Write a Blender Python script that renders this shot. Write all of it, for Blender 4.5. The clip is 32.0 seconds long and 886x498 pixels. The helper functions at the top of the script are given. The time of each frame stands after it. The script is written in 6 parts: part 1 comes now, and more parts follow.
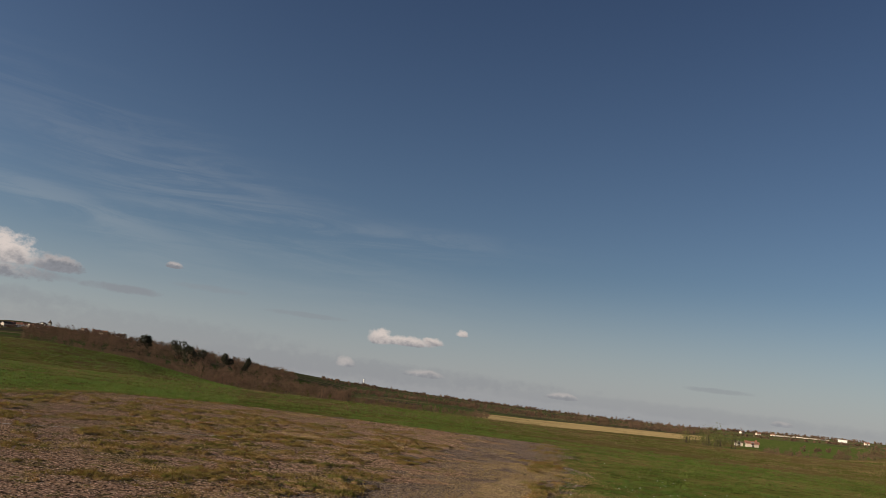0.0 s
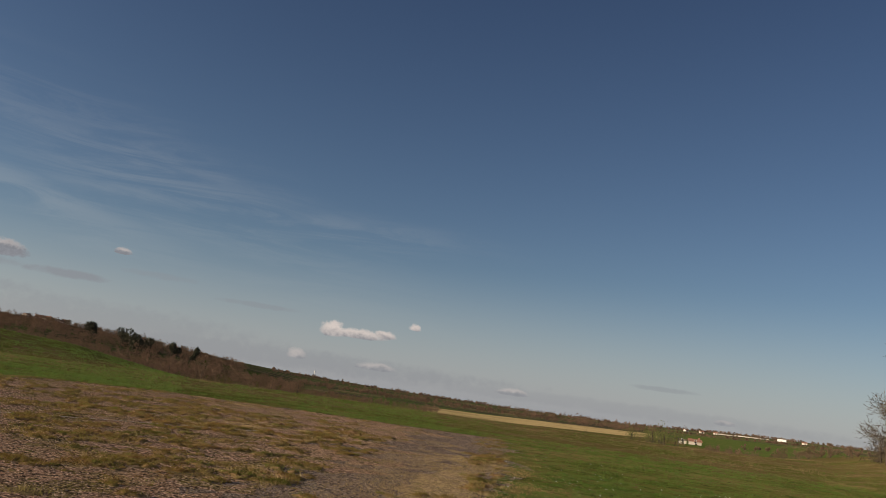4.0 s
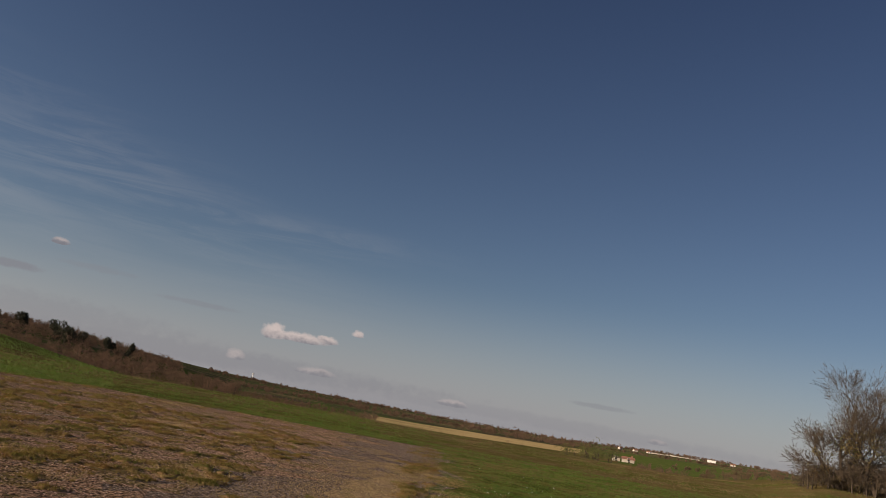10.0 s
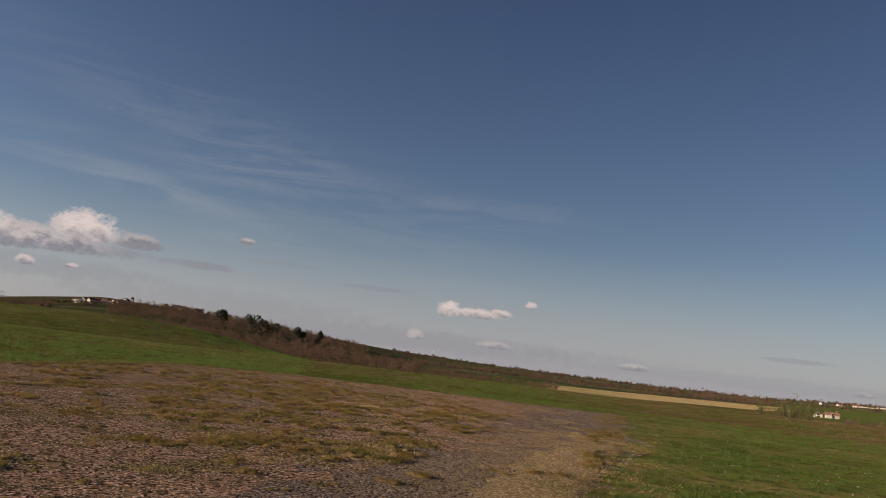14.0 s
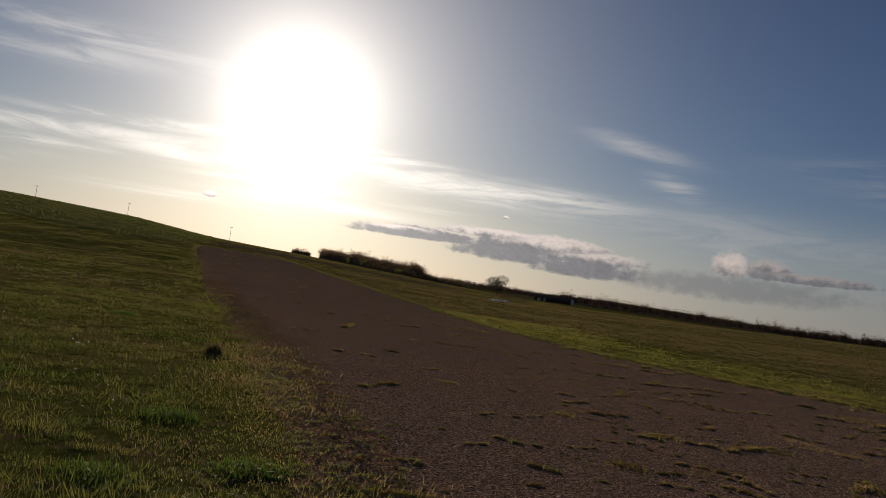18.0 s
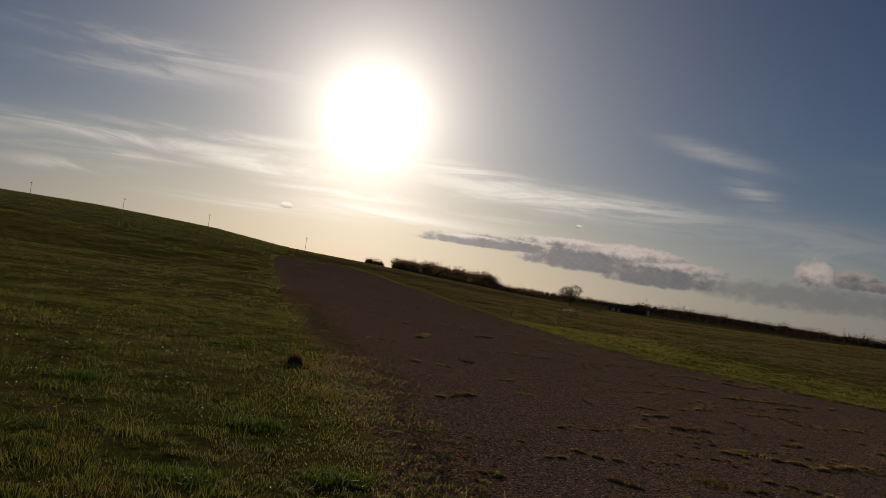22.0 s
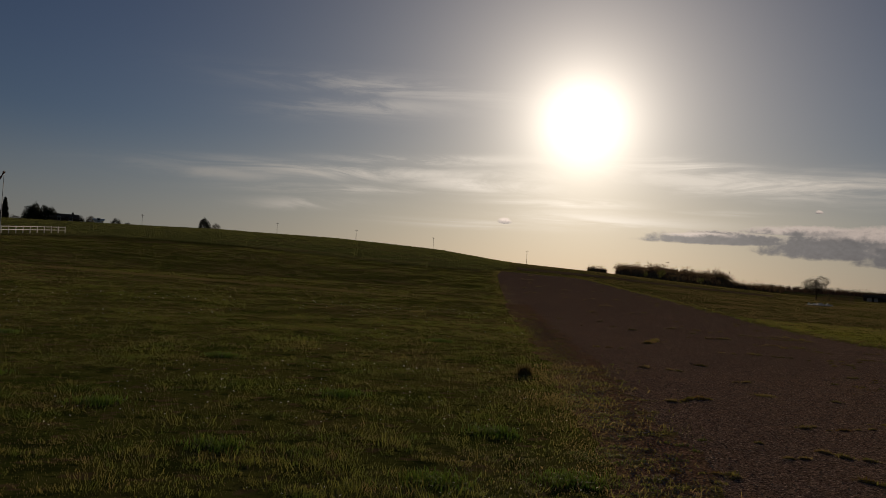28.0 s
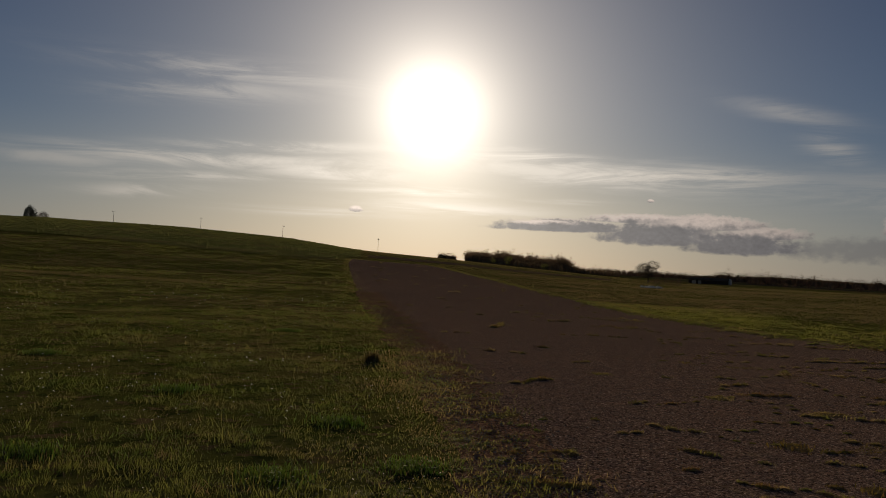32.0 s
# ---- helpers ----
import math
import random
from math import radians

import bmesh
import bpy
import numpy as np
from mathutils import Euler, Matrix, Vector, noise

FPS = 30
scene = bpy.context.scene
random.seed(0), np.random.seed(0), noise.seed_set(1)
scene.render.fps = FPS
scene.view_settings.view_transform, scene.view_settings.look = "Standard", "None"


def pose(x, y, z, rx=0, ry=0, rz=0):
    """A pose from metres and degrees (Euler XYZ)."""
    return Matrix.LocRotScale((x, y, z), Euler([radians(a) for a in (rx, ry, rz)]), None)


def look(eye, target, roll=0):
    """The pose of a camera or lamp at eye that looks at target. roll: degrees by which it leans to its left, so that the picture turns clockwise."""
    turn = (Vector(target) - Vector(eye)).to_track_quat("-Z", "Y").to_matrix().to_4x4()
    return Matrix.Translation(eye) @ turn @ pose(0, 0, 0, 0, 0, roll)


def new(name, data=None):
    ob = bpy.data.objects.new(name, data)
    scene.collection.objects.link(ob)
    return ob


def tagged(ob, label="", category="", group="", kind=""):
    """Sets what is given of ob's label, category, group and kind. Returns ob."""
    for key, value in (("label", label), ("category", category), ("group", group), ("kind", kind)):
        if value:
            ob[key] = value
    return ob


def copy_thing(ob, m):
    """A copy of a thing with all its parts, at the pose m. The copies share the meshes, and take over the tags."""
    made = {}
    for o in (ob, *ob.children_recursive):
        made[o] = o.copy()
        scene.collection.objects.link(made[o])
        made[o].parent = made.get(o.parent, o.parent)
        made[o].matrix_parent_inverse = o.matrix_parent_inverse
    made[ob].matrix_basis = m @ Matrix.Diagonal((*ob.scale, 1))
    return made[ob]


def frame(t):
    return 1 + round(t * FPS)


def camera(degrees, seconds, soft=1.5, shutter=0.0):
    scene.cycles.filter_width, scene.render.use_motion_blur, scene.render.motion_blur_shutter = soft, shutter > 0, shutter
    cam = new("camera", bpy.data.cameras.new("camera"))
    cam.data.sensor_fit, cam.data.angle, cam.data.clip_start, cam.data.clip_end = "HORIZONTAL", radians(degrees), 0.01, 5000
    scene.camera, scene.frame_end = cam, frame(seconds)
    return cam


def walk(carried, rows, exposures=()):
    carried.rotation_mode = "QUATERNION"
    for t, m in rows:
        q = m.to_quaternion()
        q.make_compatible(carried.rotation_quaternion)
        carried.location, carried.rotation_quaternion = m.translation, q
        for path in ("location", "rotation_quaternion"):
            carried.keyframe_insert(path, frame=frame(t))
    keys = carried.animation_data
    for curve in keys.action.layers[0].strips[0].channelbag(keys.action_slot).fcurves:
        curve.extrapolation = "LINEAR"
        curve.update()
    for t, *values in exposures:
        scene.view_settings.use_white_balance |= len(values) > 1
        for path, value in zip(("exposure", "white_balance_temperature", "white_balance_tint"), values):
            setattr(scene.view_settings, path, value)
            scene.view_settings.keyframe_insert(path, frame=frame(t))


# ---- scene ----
# camera: an action camera on a head, turning on the spot at eye height
cam = camera(58.5, 32.0, soft=0.75)


def view(x, y, z, az, el, roll):
    """A pose by compass bearing from +Y towards +X, elevation and roll, in degrees."""
    a, e = radians(az), radians(el)
    way = Vector((math.sin(a) * math.cos(e), math.cos(a) * math.cos(e), math.sin(e)))
    return look((x, y, z), Vector((x, y, z)) + way, roll)


PATH = [
    (0, 0.162, 0.202, 1.775, 117.363, 10.296, 7.026),
    (0.5, 0.139, 0.172, 1.776, 119.084, 10.183, 5.364),
    (1, 0.119, 0.147, 1.777, 119.138, 9.280, 6.939),
    (1.5, 0.087, 0.106, 1.776, 120.191, 9.364, 7.559),
    (2, 0.067, 0.083, 1.774, 120.486, 9.625, 6.578),
    (2.5, 0.073, 0.096, 1.770, 120.709, 9.288, 8.779),
    (3, 0.061, 0.085, 1.764, 120.686, 9.890, 8.363),
    (3.5, 0.036, 0.060, 1.759, 120.641, 10.006, 7.783),
    (5.5, -0.024, 0.015, 1.730, 120.873, 12.960, 10.568),
    (6, -0.027, 0.019, 1.728, 121.132, 13.850, 10.954),
    (6.5, -0.034, 0.018, 1.729, 121.298, 14.172, 11.635),
    (7, -0.043, 0.018, 1.729, 121.330, 14.343, 11.948),
    (7.5, -0.055, 0.019, 1.726, 121.463, 14.436, 12.101),
    (8, -0.069, 0.021, 1.722, 121.815, 14.408, 12.150),
    (8.5, -0.086, 0.024, 1.715, 122.181, 13.990, 12.022),
    (9, -0.097, 0.038, 1.714, 123.061, 13.071, 11.229),
    (9.5, -0.092, 0.038, 1.724, 123.744, 12.290, 10.961),
    (10, -0.088, 0.019, 1.735, 124.377, 11.555, 10.518),
    (10.5, -0.071, 0.019, 1.743, 124.504, 10.719, 10.331),
    (11, -0.058, -0.006, 1.746, 124.226, 10.033, 9.857),
    (11.5, -0.032, -0.032, 1.754, 124.039, 9.453, 9.561),
    (12, -0.015, -0.062, 1.756, 123.465, 8.886, 8.576),
    (12.5, 0.005, -0.070, 1.757, 122.303, 8.347, 7.903),
    (13, 0.047, -0.161, 1.760, 120.367, 7.983, 6.789),
    (13.5, 0.079, -0.199, 1.760, 117.609, 7.554, 5.987),
    (15.5, 0.097, -0.062, 1.767, 75.998, 6.112, 11.591),
    (16, 0.106, -0.031, 1.770, 55.420, 4.216, 10.181),
    (16.5, 0.178, -0.060, 1.767, 40.821, 3.978, 7.803),
    (17, 0.121, -0.018, 1.739, 32.985, 3.126, 6.940),
    (17.5, 0.077, 0.062, 1.697, 27.954, 3.911, 7.669),
    (18, 0.031, 0.204, 1.703, 25.256, 2.490, 7.768),
    (18.5, 0.079, 0.247, 1.709, 23.071, 1.750, 6.882),
    (19, 0.164, 0.228, 1.707, 22.382, 1.391, 5.996),
    (19.5, 0.165, 0.231, 1.716, 21.774, 2.100, 6.458),
    (20, 0.088, 0.255, 1.712, 21.456, 2.089, 7.262),
    (20.5, 0.030, 0.262, 1.715, 21.487, 2.042, 7.716),
    (21, -0.015, 0.252, 1.718, 21.317, 2.280, 7.880),
    (21.5, -0.049, 0.225, 1.716, 20.864, 2.484, 8.112),
    (22, -0.060, 0.180, 1.720, 20.009, 2.478, 7.835),
    (22.5, -0.056, 0.134, 1.723, 19.020, 2.680, 7.165),
    (23, -0.058, 0.084, 1.728, 17.972, 2.661, 6.461),
    (23.5, -0.033, 0.012, 1.734, 16.406, 2.587, 5.527),
    (24, -0.054, -0.062, 1.751, 14.614, 2.172, 4.964),
    (24.5, -0.063, -0.182, 1.764, 12.494, 2.187, 4.521),
    (25, -0.071, -0.313, 1.773, 10.432, 2.267, 3.927),
    (25.5, -0.093, -0.408, 1.786, 8.932, 2.192, 3.362),
    (26, -0.132, -0.419, 1.788, 7.503, 1.988, 3.228),
    (26.5, -0.135, -0.414, 1.780, 6.025, 2.130, 2.956),
    (28.5, -0.085, -0.216, 1.757, 3.824, 1.498, 3.088),
    (29, -0.058, -0.178, 1.755, 3.605, 1.253, 2.684),
    (29.5, -0.061, -0.147, 1.750, 3.874, 1.052, 2.612),
    (30, -0.033, -0.128, 1.748, 4.203, 0.949, 2.262),
    (30.5, -0.075, -0.109, 1.737, 5.241, 0.759, 2.430),
    (31, -0.061, -0.102, 1.732, 6.748, 0.859, 2.283),
    (31.5, -0.032, -0.098, 1.733, 9.660, 0.919, 2.022),
    (32, 0.005, -0.097, 1.737, 14.895, 1.394, 2.524),
]
EXPOSURES = [(0.0, 0.58, 6400, 9), (3.0, 0.62, 6400, 9), (6.0, 0.62, 6400, 10), (7.0, 0.44, 6400, 11), (8.0, 0.38, 6400, 12), (9.0, 0.38, 6450, 14), (11.0, 0.45, 6500, 16), (12.0, 0.45, 6500, 17), (13.5, 0.62, 6500, 16),
             (15.5, 0.50, 6500, 12), (16.0, 0.42, 6500, 12), (17.0, 0.02, 6500, 12), (18.0, -0.47, 6550, 12), (19.0, -0.65, 6600, 12), (20.0, -0.97, 6700, 13), (21.0, -0.95, 6750, 13), (22.0, -0.9, 6800, 13), (23.0, -1.1, 6950, 14), (26.0, -1.25, 7000, 14),
             (29.0, -0.97, 6900, 12), (30.0, -0.70, 6800, 11), (31.0, -0.72, 6800, 11), (32.0, -1.0, 6900, 12)]
walk(cam, [(t, view(*row)) for t, *row in PATH], EXPOSURES)

# ---- light: a low sun, clear sky with cirrus and a few cumulus clouds ----
SUN_AZ, SUN_EL = 13.8, 11.2
sun_way = Vector((math.sin(radians(SUN_AZ)) * math.cos(radians(SUN_EL)),
                  math.cos(radians(SUN_AZ)) * math.cos(radians(SUN_EL)), math.sin(radians(SUN_EL))))
sun_data = bpy.data.lights.new("sun", "SUN")
sun_data.energy, sun_data.angle, sun_data.color = 5.0, radians(0.53), (1.0, 0.82, 0.60)
sun = new("sun", sun_data)
sun.matrix_world = look((0, 0, 50), Vector((0, 0, 50)) - sun_way)


class Nodes:
    """A short hand for node trees."""

    def __init__(self, tree):
        self.tree = tree
        tree.nodes.clear()

    def add(self, kind, **values):
        node = self.tree.nodes.new(kind)
        for key, value in values.items():
            setattr(node, key, value)
        return node

    def put(self, socket, value):
        if isinstance(value, bpy.types.NodeSocket):
            self.tree.links.new(value, socket)
        elif value is not None:
            if not isinstance(value, (int, float)) and socket.type == "RGBA" and len(value) == 3:
                value = (*value, 1)
            socket.default_value = value

    def math(self, op, a, b=None, c=None, clamp=False):
        node = self.add("ShaderNodeMath", operation=op, use_clamp=clamp)
        for s, v in zip(node.inputs, (a, b, c)):
            self.put(s, v)
        return node.outputs[0]

    def mix(self, f, a, b, blend="MIX"):
        node = self.add("ShaderNodeMix", data_type="RGBA", blend_type=blend)
        self.put(node.inputs[0], f), self.put(node.inputs[6], a), self.put(node.inputs[7], b)
        return node.outputs[2]

    def noise(self, vector, scale, detail=4.0, rough=0.55, distortion=0.0):
        node = self.add("ShaderNodeTexNoise")
        self.put(node.inputs["Vector"], vector)
        for key, v in (("Scale", scale), ("Detail", detail), ("Roughness", rough), ("Distortion", distortion)):
            self.put(node.inputs[key], v)
        return node.outputs["Fac"]

    def ramp(self, value, lo, hi, smooth=True):
        node = self.add("ShaderNodeMapRange", interpolation_type="SMOOTHSTEP" if smooth else "LINEAR")
        for s, v in zip(node.inputs, (value, lo, hi, 0.0, 1.0)):
            self.put(s, v)
        return node.outputs[0]

    def scale(self, vector, xyz):
        node = self.add("ShaderNodeVectorMath", operation="MULTIPLY")
        self.put(node.inputs[0], vector), self.put(node.inputs[1], xyz)
        return node.outputs[0]


def build_sky():
    world = bpy.data.worlds.new("sky")
    scene.world = world
    world.use_nodes = True
    n = Nodes(world.node_tree)
    out, back = n.add("ShaderNodeOutputWorld"), n.add("ShaderNodeBackground")
    n.put(out.inputs[0], back.outputs[0])
    back.inputs[1].default_value = 0.055
    sky = n.add("ShaderNodeTexSky", sky_type="NISHITA", sun_disc=False, sun_elevation=radians(SUN_EL + 7),
                sun_rotation=radians(SUN_AZ), altitude=100, air_density=1.0, dust_density=0.6, ozone_density=2.2)
    way = n.add("ShaderNodeTexCoord").outputs["Generated"]
    sep = n.add("ShaderNodeSeparateXYZ")
    n.put(sep.inputs[0], way)
    x, y, z = sep.outputs
    az = n.math("MULTIPLY", n.math("ARCTAN2", x, y), 180 / math.pi)
    el = n.math("MULTIPLY", n.math("ARCSINE", z), 180 / math.pi)
    plane = n.add("ShaderNodeCombineXYZ")
    n.put(plane.inputs[0], az), n.put(plane.inputs[1], el)
    flat = plane.outputs[0]
    billow = n.noise(n.scale(flat, (0.75, 1.0, 1.0)), 1.25, 6.0, 0.6)
    fine = n.noise(n.scale(flat, (0.8, 1.0, 1.0)), 4.0, 5.0, 0.6)
    soft = n.noise(n.scale(flat, (0.06, 0.5, 1.0)), 1.0, 6.0, 0.6, 0.4)
    wisp = n.noise(n.scale(flat, (0.05, 0.42, 1.0)), 1.6, 8.0, 0.66, 1.1)

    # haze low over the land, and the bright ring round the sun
    deep = n.mix(n.ramp(el, -2.0, 38.0, False), (0.80, 0.81, 0.84), (0.465, 0.475, 0.58))
    colour = n.mix(1.0, sky.outputs[0], deep, "MULTIPLY")
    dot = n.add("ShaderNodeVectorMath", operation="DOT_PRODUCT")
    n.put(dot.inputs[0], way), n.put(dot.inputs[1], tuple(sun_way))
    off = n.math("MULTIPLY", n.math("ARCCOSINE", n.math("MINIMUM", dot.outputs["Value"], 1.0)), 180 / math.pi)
    side = n.math("EXPONENT", n.math("MULTIPLY", n.math("POWER", n.math("DIVIDE", n.math("SUBTRACT", off, 36.0), 20.0), 2), -1.0))
    colour = n.mix(side, colour, n.mix(1.0, colour, (0.72, 0.86, 1.04), "MULTIPLY"))
    warm = n.math("EXPONENT", n.math("MULTIPLY", off, -1 / 17.0))
    haze = n.add("ShaderNodeCombineColor")
    for s, k, w in zip(haze.inputs, (4.8, 4.9, 5.5), (31.0, 26.2, 18.8)):
        n.put(s, n.math("ADD", n.math("MULTIPLY", warm, w), k))
    colour = n.mix(n.math("MULTIPLY", n.ramp(el, 10.0, -1.0), 0.62), colour, haze.outputs[0])
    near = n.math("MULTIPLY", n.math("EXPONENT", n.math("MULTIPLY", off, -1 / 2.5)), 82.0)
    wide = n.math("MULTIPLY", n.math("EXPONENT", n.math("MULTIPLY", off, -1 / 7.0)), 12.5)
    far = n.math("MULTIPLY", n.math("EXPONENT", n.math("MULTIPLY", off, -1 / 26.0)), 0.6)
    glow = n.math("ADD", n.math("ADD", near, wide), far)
    gloom = n.math("ADD", n.math("MULTIPLY", n.math("EXPONENT", n.math("MULTIPLY", off, -1 / 22.0)), 4.5), 2.7)
    bright = n.math("ADD", n.math("MULTIPLY", n.math("EXPONENT", n.math("MULTIPLY", off, -1 / 17.0)), 24.0), 4.6)

    # streaks of cirrus: bearing, elevation, half width, half height, slant, density
    streaks = [(-2.0, 6.9, 10.0, 0.50, 0.02, 0.75), (5.5, 6.5, 5.0, 0.55, -0.05, 0.7), (-6.0, 4.4, 3.5, 0.35, 0.06, 0.6),
               (-2.0, 11.3, 5.5, 0.7, 0.06, 0.35), (-1.0, 13.0, 8.0, 0.8, 0.0, 0.3), (29.0, 7.0, 9.0, 0.75, -0.06, 0.85),
               (23.0, 8.0, 5.0, 0.6, -0.10, 0.6), (38.5, 11.2, 3.4, 0.55, -0.22, 0.32), (41.0, 8.8, 1.6, 1.0, -0.3, 0.4),
               (67.0, 7.7, 4.0, 0.7, -0.12, 0.4), (60.0, 9.5, 9.0, 1.2, -0.1, 0.25), (7.0, 3.6, 6.0, 0.28, 0.0, 0.5),
               (24.5, 5.2, 3.0, 0.18, 0.0, 0.6), (100.0, 11.5, 14.0, 2.6, -0.28, 0.09), (112.0, 10.3, 9.0, 0.9, 0.02, 0.10),
               (92.0, 9.0, 9.0, 1.6, -0.18, 0.12), (16.0, 4.3, 7.0, 0.5, 0.0, 0.6), (47.0, 5.6, 12.0, 1.2, -0.04, 0.25), (2.0, 8.0, 6.0, 0.35, 0.04, 0.6),
               (-12.0, 6.2, 6.0, 0.5, 0.0, 0.4), (-4.0, 5.6, 6.0, 0.3, 0.05, 0.6), (12.0, 5.4, 5.0, 0.3, 0.0, 0.6), (33.5, 6.9, 3.0, 0.3, -0.05, 0.7)]
    veil = None
    for a, e, w, h, slant, amount in streaks:
        da = n.math("SUBTRACT", az, a)
        de = n.math("SUBTRACT", n.math("SUBTRACT", el, e), n.math("MULTIPLY", da, slant))
        d = n.math("ADD", n.math("POWER", n.math("DIVIDE", da, w), 2), n.math("POWER", n.math("DIVIDE", n.math("ADD", de, n.math("MULTIPLY", n.math("SUBTRACT", soft, 0.5), h * 3.0)), h), 2))
        m = n.math("MULTIPLY", n.math("EXPONENT", n.math("MULTIPLY", d, -1.0)), amount)
        veil = m if veil is None else n.math("MAXIMUM", veil, m)
    veil = n.math("MULTIPLY", veil, n.math("ADD", n.math("MULTIPLY", n.ramp(wisp, 0.36, 0.62), 1.15), 0.12), clamp=True)
    veil = n.math("MULTIPLY", veil, 0.9)
    tint = n.add("ShaderNodeCombineColor")
    for s, k in zip(tint.inputs, (1.55, 1.47, 1.34)):
        n.put(s, n.math("MULTIPLY", bright, k))
    colour = n.mix(veil, colour, tint.outputs[0])
    # low grey banks: soft, darker than the haze
    banks = [(108.0, 1.0, 22.0, 0.8, 0.5), (98.0, 1.7, 12.0, 1.2, 0.4), (45.0, 2.3, 9.0, 0.9, 0.75), (84.0, 2.8, 11.0, 0.8, 0.5), (95.8, 4.3, 2.8, 0.3, 0.85),
             (90.0, 4.4, 3.2, 0.35, 0.75), (108.5, 4.3, 3.0, 0.2, 0.45), (101.5, 5.2, 2.4, 0.25, 0.35), (137.3, 2.4, 2.4, 0.18, 0.45),
             (66.5, 1.8, 0.9, 0.15, 0.5), (132.0, 0.7, 20.0, 0.5, 0.3)]
    grey = None
    for a, e, w, h, amount in banks:
        da, de = n.math("DIVIDE", n.math("SUBTRACT", az, a), w), n.math("DIVIDE", n.math("SUBTRACT", el, e), h)
        d = n.math("ADD", n.math("ADD", n.math("POWER", da, 2), n.math("POWER", de, 2)), n.math("MULTIPLY", n.math("SUBTRACT", billow, 0.5), 2.4))
        m = n.math("MULTIPLY", n.ramp(d, 1.35, 0.1), amount)
        grey = m if grey is None else n.math("MAXIMUM", grey, m)
    shade = n.add("ShaderNodeCombineColor")
    for s, k in zip(shade.inputs, (1.05, 1.08, 1.17)):
        n.put(s, n.math("MULTIPLY", gloom, k))
    colour = n.mix(n.math("MULTIPLY", grey, 0.85), colour, shade.outputs[0])
    # cumulus: bearing, elevation of the base, half width, height, lit share
    heaps = [(115.4, 3.2, 2.2, 0.55, 0.92), (113.7, 3.2, 0.95, 0.9, 1.0), (117.4, 3.4, 0.9, 0.45, 0.9), (119.5, 4.25, 0.5, 0.4, 0.9), (127.0, 0.7, 1.2, 0.4, 0.7),
             (111.4, 1.2, 0.7, 0.6, 0.8), (117.1, 1.1, 1.5, 0.45, 0.7), (141.4, 0.6, 0.7, 0.3, 0.5), (98.8, 6.3, 0.6, 0.35, 0.5),
             (82.0, 4.2, 9.0, 1.4, 0.62), (74.9, 4.0, 2.2, 1.8, 0.95), (78.4, 4.2, 2.2, 1.4, 0.9), (82.0, 4.6, 2.5, 1.5, 0.95), (88.2, 5.2, 2.4, 1.6, 1.0), (91.6, 5.0, 1.6, 0.9, 0.4),
             (77.5, 1.8, 1.1, 0.55, 0.75), (81.8, 2.1, 0.35, 0.2, 0.7), (85.1, 2.9, 0.7, 0.5, 0.75), (87.9, 3.0, 0.5, 0.3, 0.7),
             (45.2, 3.5, 1.3, 1.3, 0.95), (47.6, 3.5, 1.7, 1.1, 0.5), (50.5, 3.3, 3.8, 0.55, 0.35),
             (29.5, 3.9, 5.0, 0.55, 0.75), (33.5, 3.6, 4.0, 0.85, 0.8), (37.0, 3.0, 3.0, 0.7, 0.7), (22.0, 3.5, 2.6, 0.3, 0.7), (23.5, 3.2, 5.5, 0.75, 0.12), (30.5, 2.7, 5.0, 1.5, 0.16), (35.5, 2.2, 4.0, 1.4, 0.2), (8.5, 3.9, 0.5, 0.35, 0.9), (29.5, 5.3, 0.25, 0.2, 0.9)]
    mask = lit = None
    for a, e, w, h, share in heaps:
        da = n.math("DIVIDE", n.math("SUBTRACT", az, a), w)
        up = n.math("DIVIDE", n.math("SUBTRACT", el, e), h)
        low = n.math("MULTIPLY", n.math("MINIMUM", up, 0.0), 3.0)
        d = n.math("ADD", n.math("POWER", da, 2), n.math("ADD", n.math("POWER", n.math("MAXIMUM", up, 0.0), 2), n.math("POWER", low, 2)))
        d = n.math("ADD", d, n.math("MULTIPLY", n.math("SUBTRACT", billow, 0.52), 1.9))
        d = n.math("ADD", d, n.math("MULTIPLY", n.math("SUBTRACT", fine, 0.5), 0.55 if share < 0.3 else 1.0))
        m = n.math("MULTIPLY", n.ramp(d, 1.25, 0.35), 0.55 if w < 1.6 and e < 2 else 1.0)
        lo, hi, share = (0.45, 1.05, 0.6) if share < 0.3 else (-0.75 * max(share - 0.55, 0.0) / 0.45, 0.7, share)
        top = n.math("MULTIPLY", m, n.math("MULTIPLY", n.ramp(n.math("ADD", up, n.math("MULTIPLY", n.math("SUBTRACT", billow, 0.5), 2.2)), lo, hi), share))
        mask = m if mask is None else n.math("MAXIMUM", mask, m)
        lit = top if lit is None else n.math("MAXIMUM", lit, top)
    dark, light = n.add("ShaderNodeCombineColor"), n.add("ShaderNodeCombineColor")
    for s, k in zip(dark.inputs, (1.0, 1.0, 1.09)):
        n.put(s, n.math("MULTIPLY", n.math("MULTIPLY", gloom, k), n.math("ADD", n.math("MULTIPLY", n.math("ADD", billow, fine), 0.55), 0.48)))
    for s, k in zip(light.inputs, (1.75, 1.50, 1.36)):
        n.put(s, n.math("MULTIPLY", bright, k))
    lit = n.math("DIVIDE", lit, n.math("MAXIMUM", mask, 0.08))
    cloud = n.mix(n.math("MULTIPLY", lit, n.math("ADD", n.math("MULTIPLY", fine, 0.7), 0.65), clamp=True), dark.outputs[0], light.outputs[0])
    colour = n.mix(n.math("MULTIPLY", mask, 0.93), colour, cloud)
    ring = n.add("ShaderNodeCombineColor")
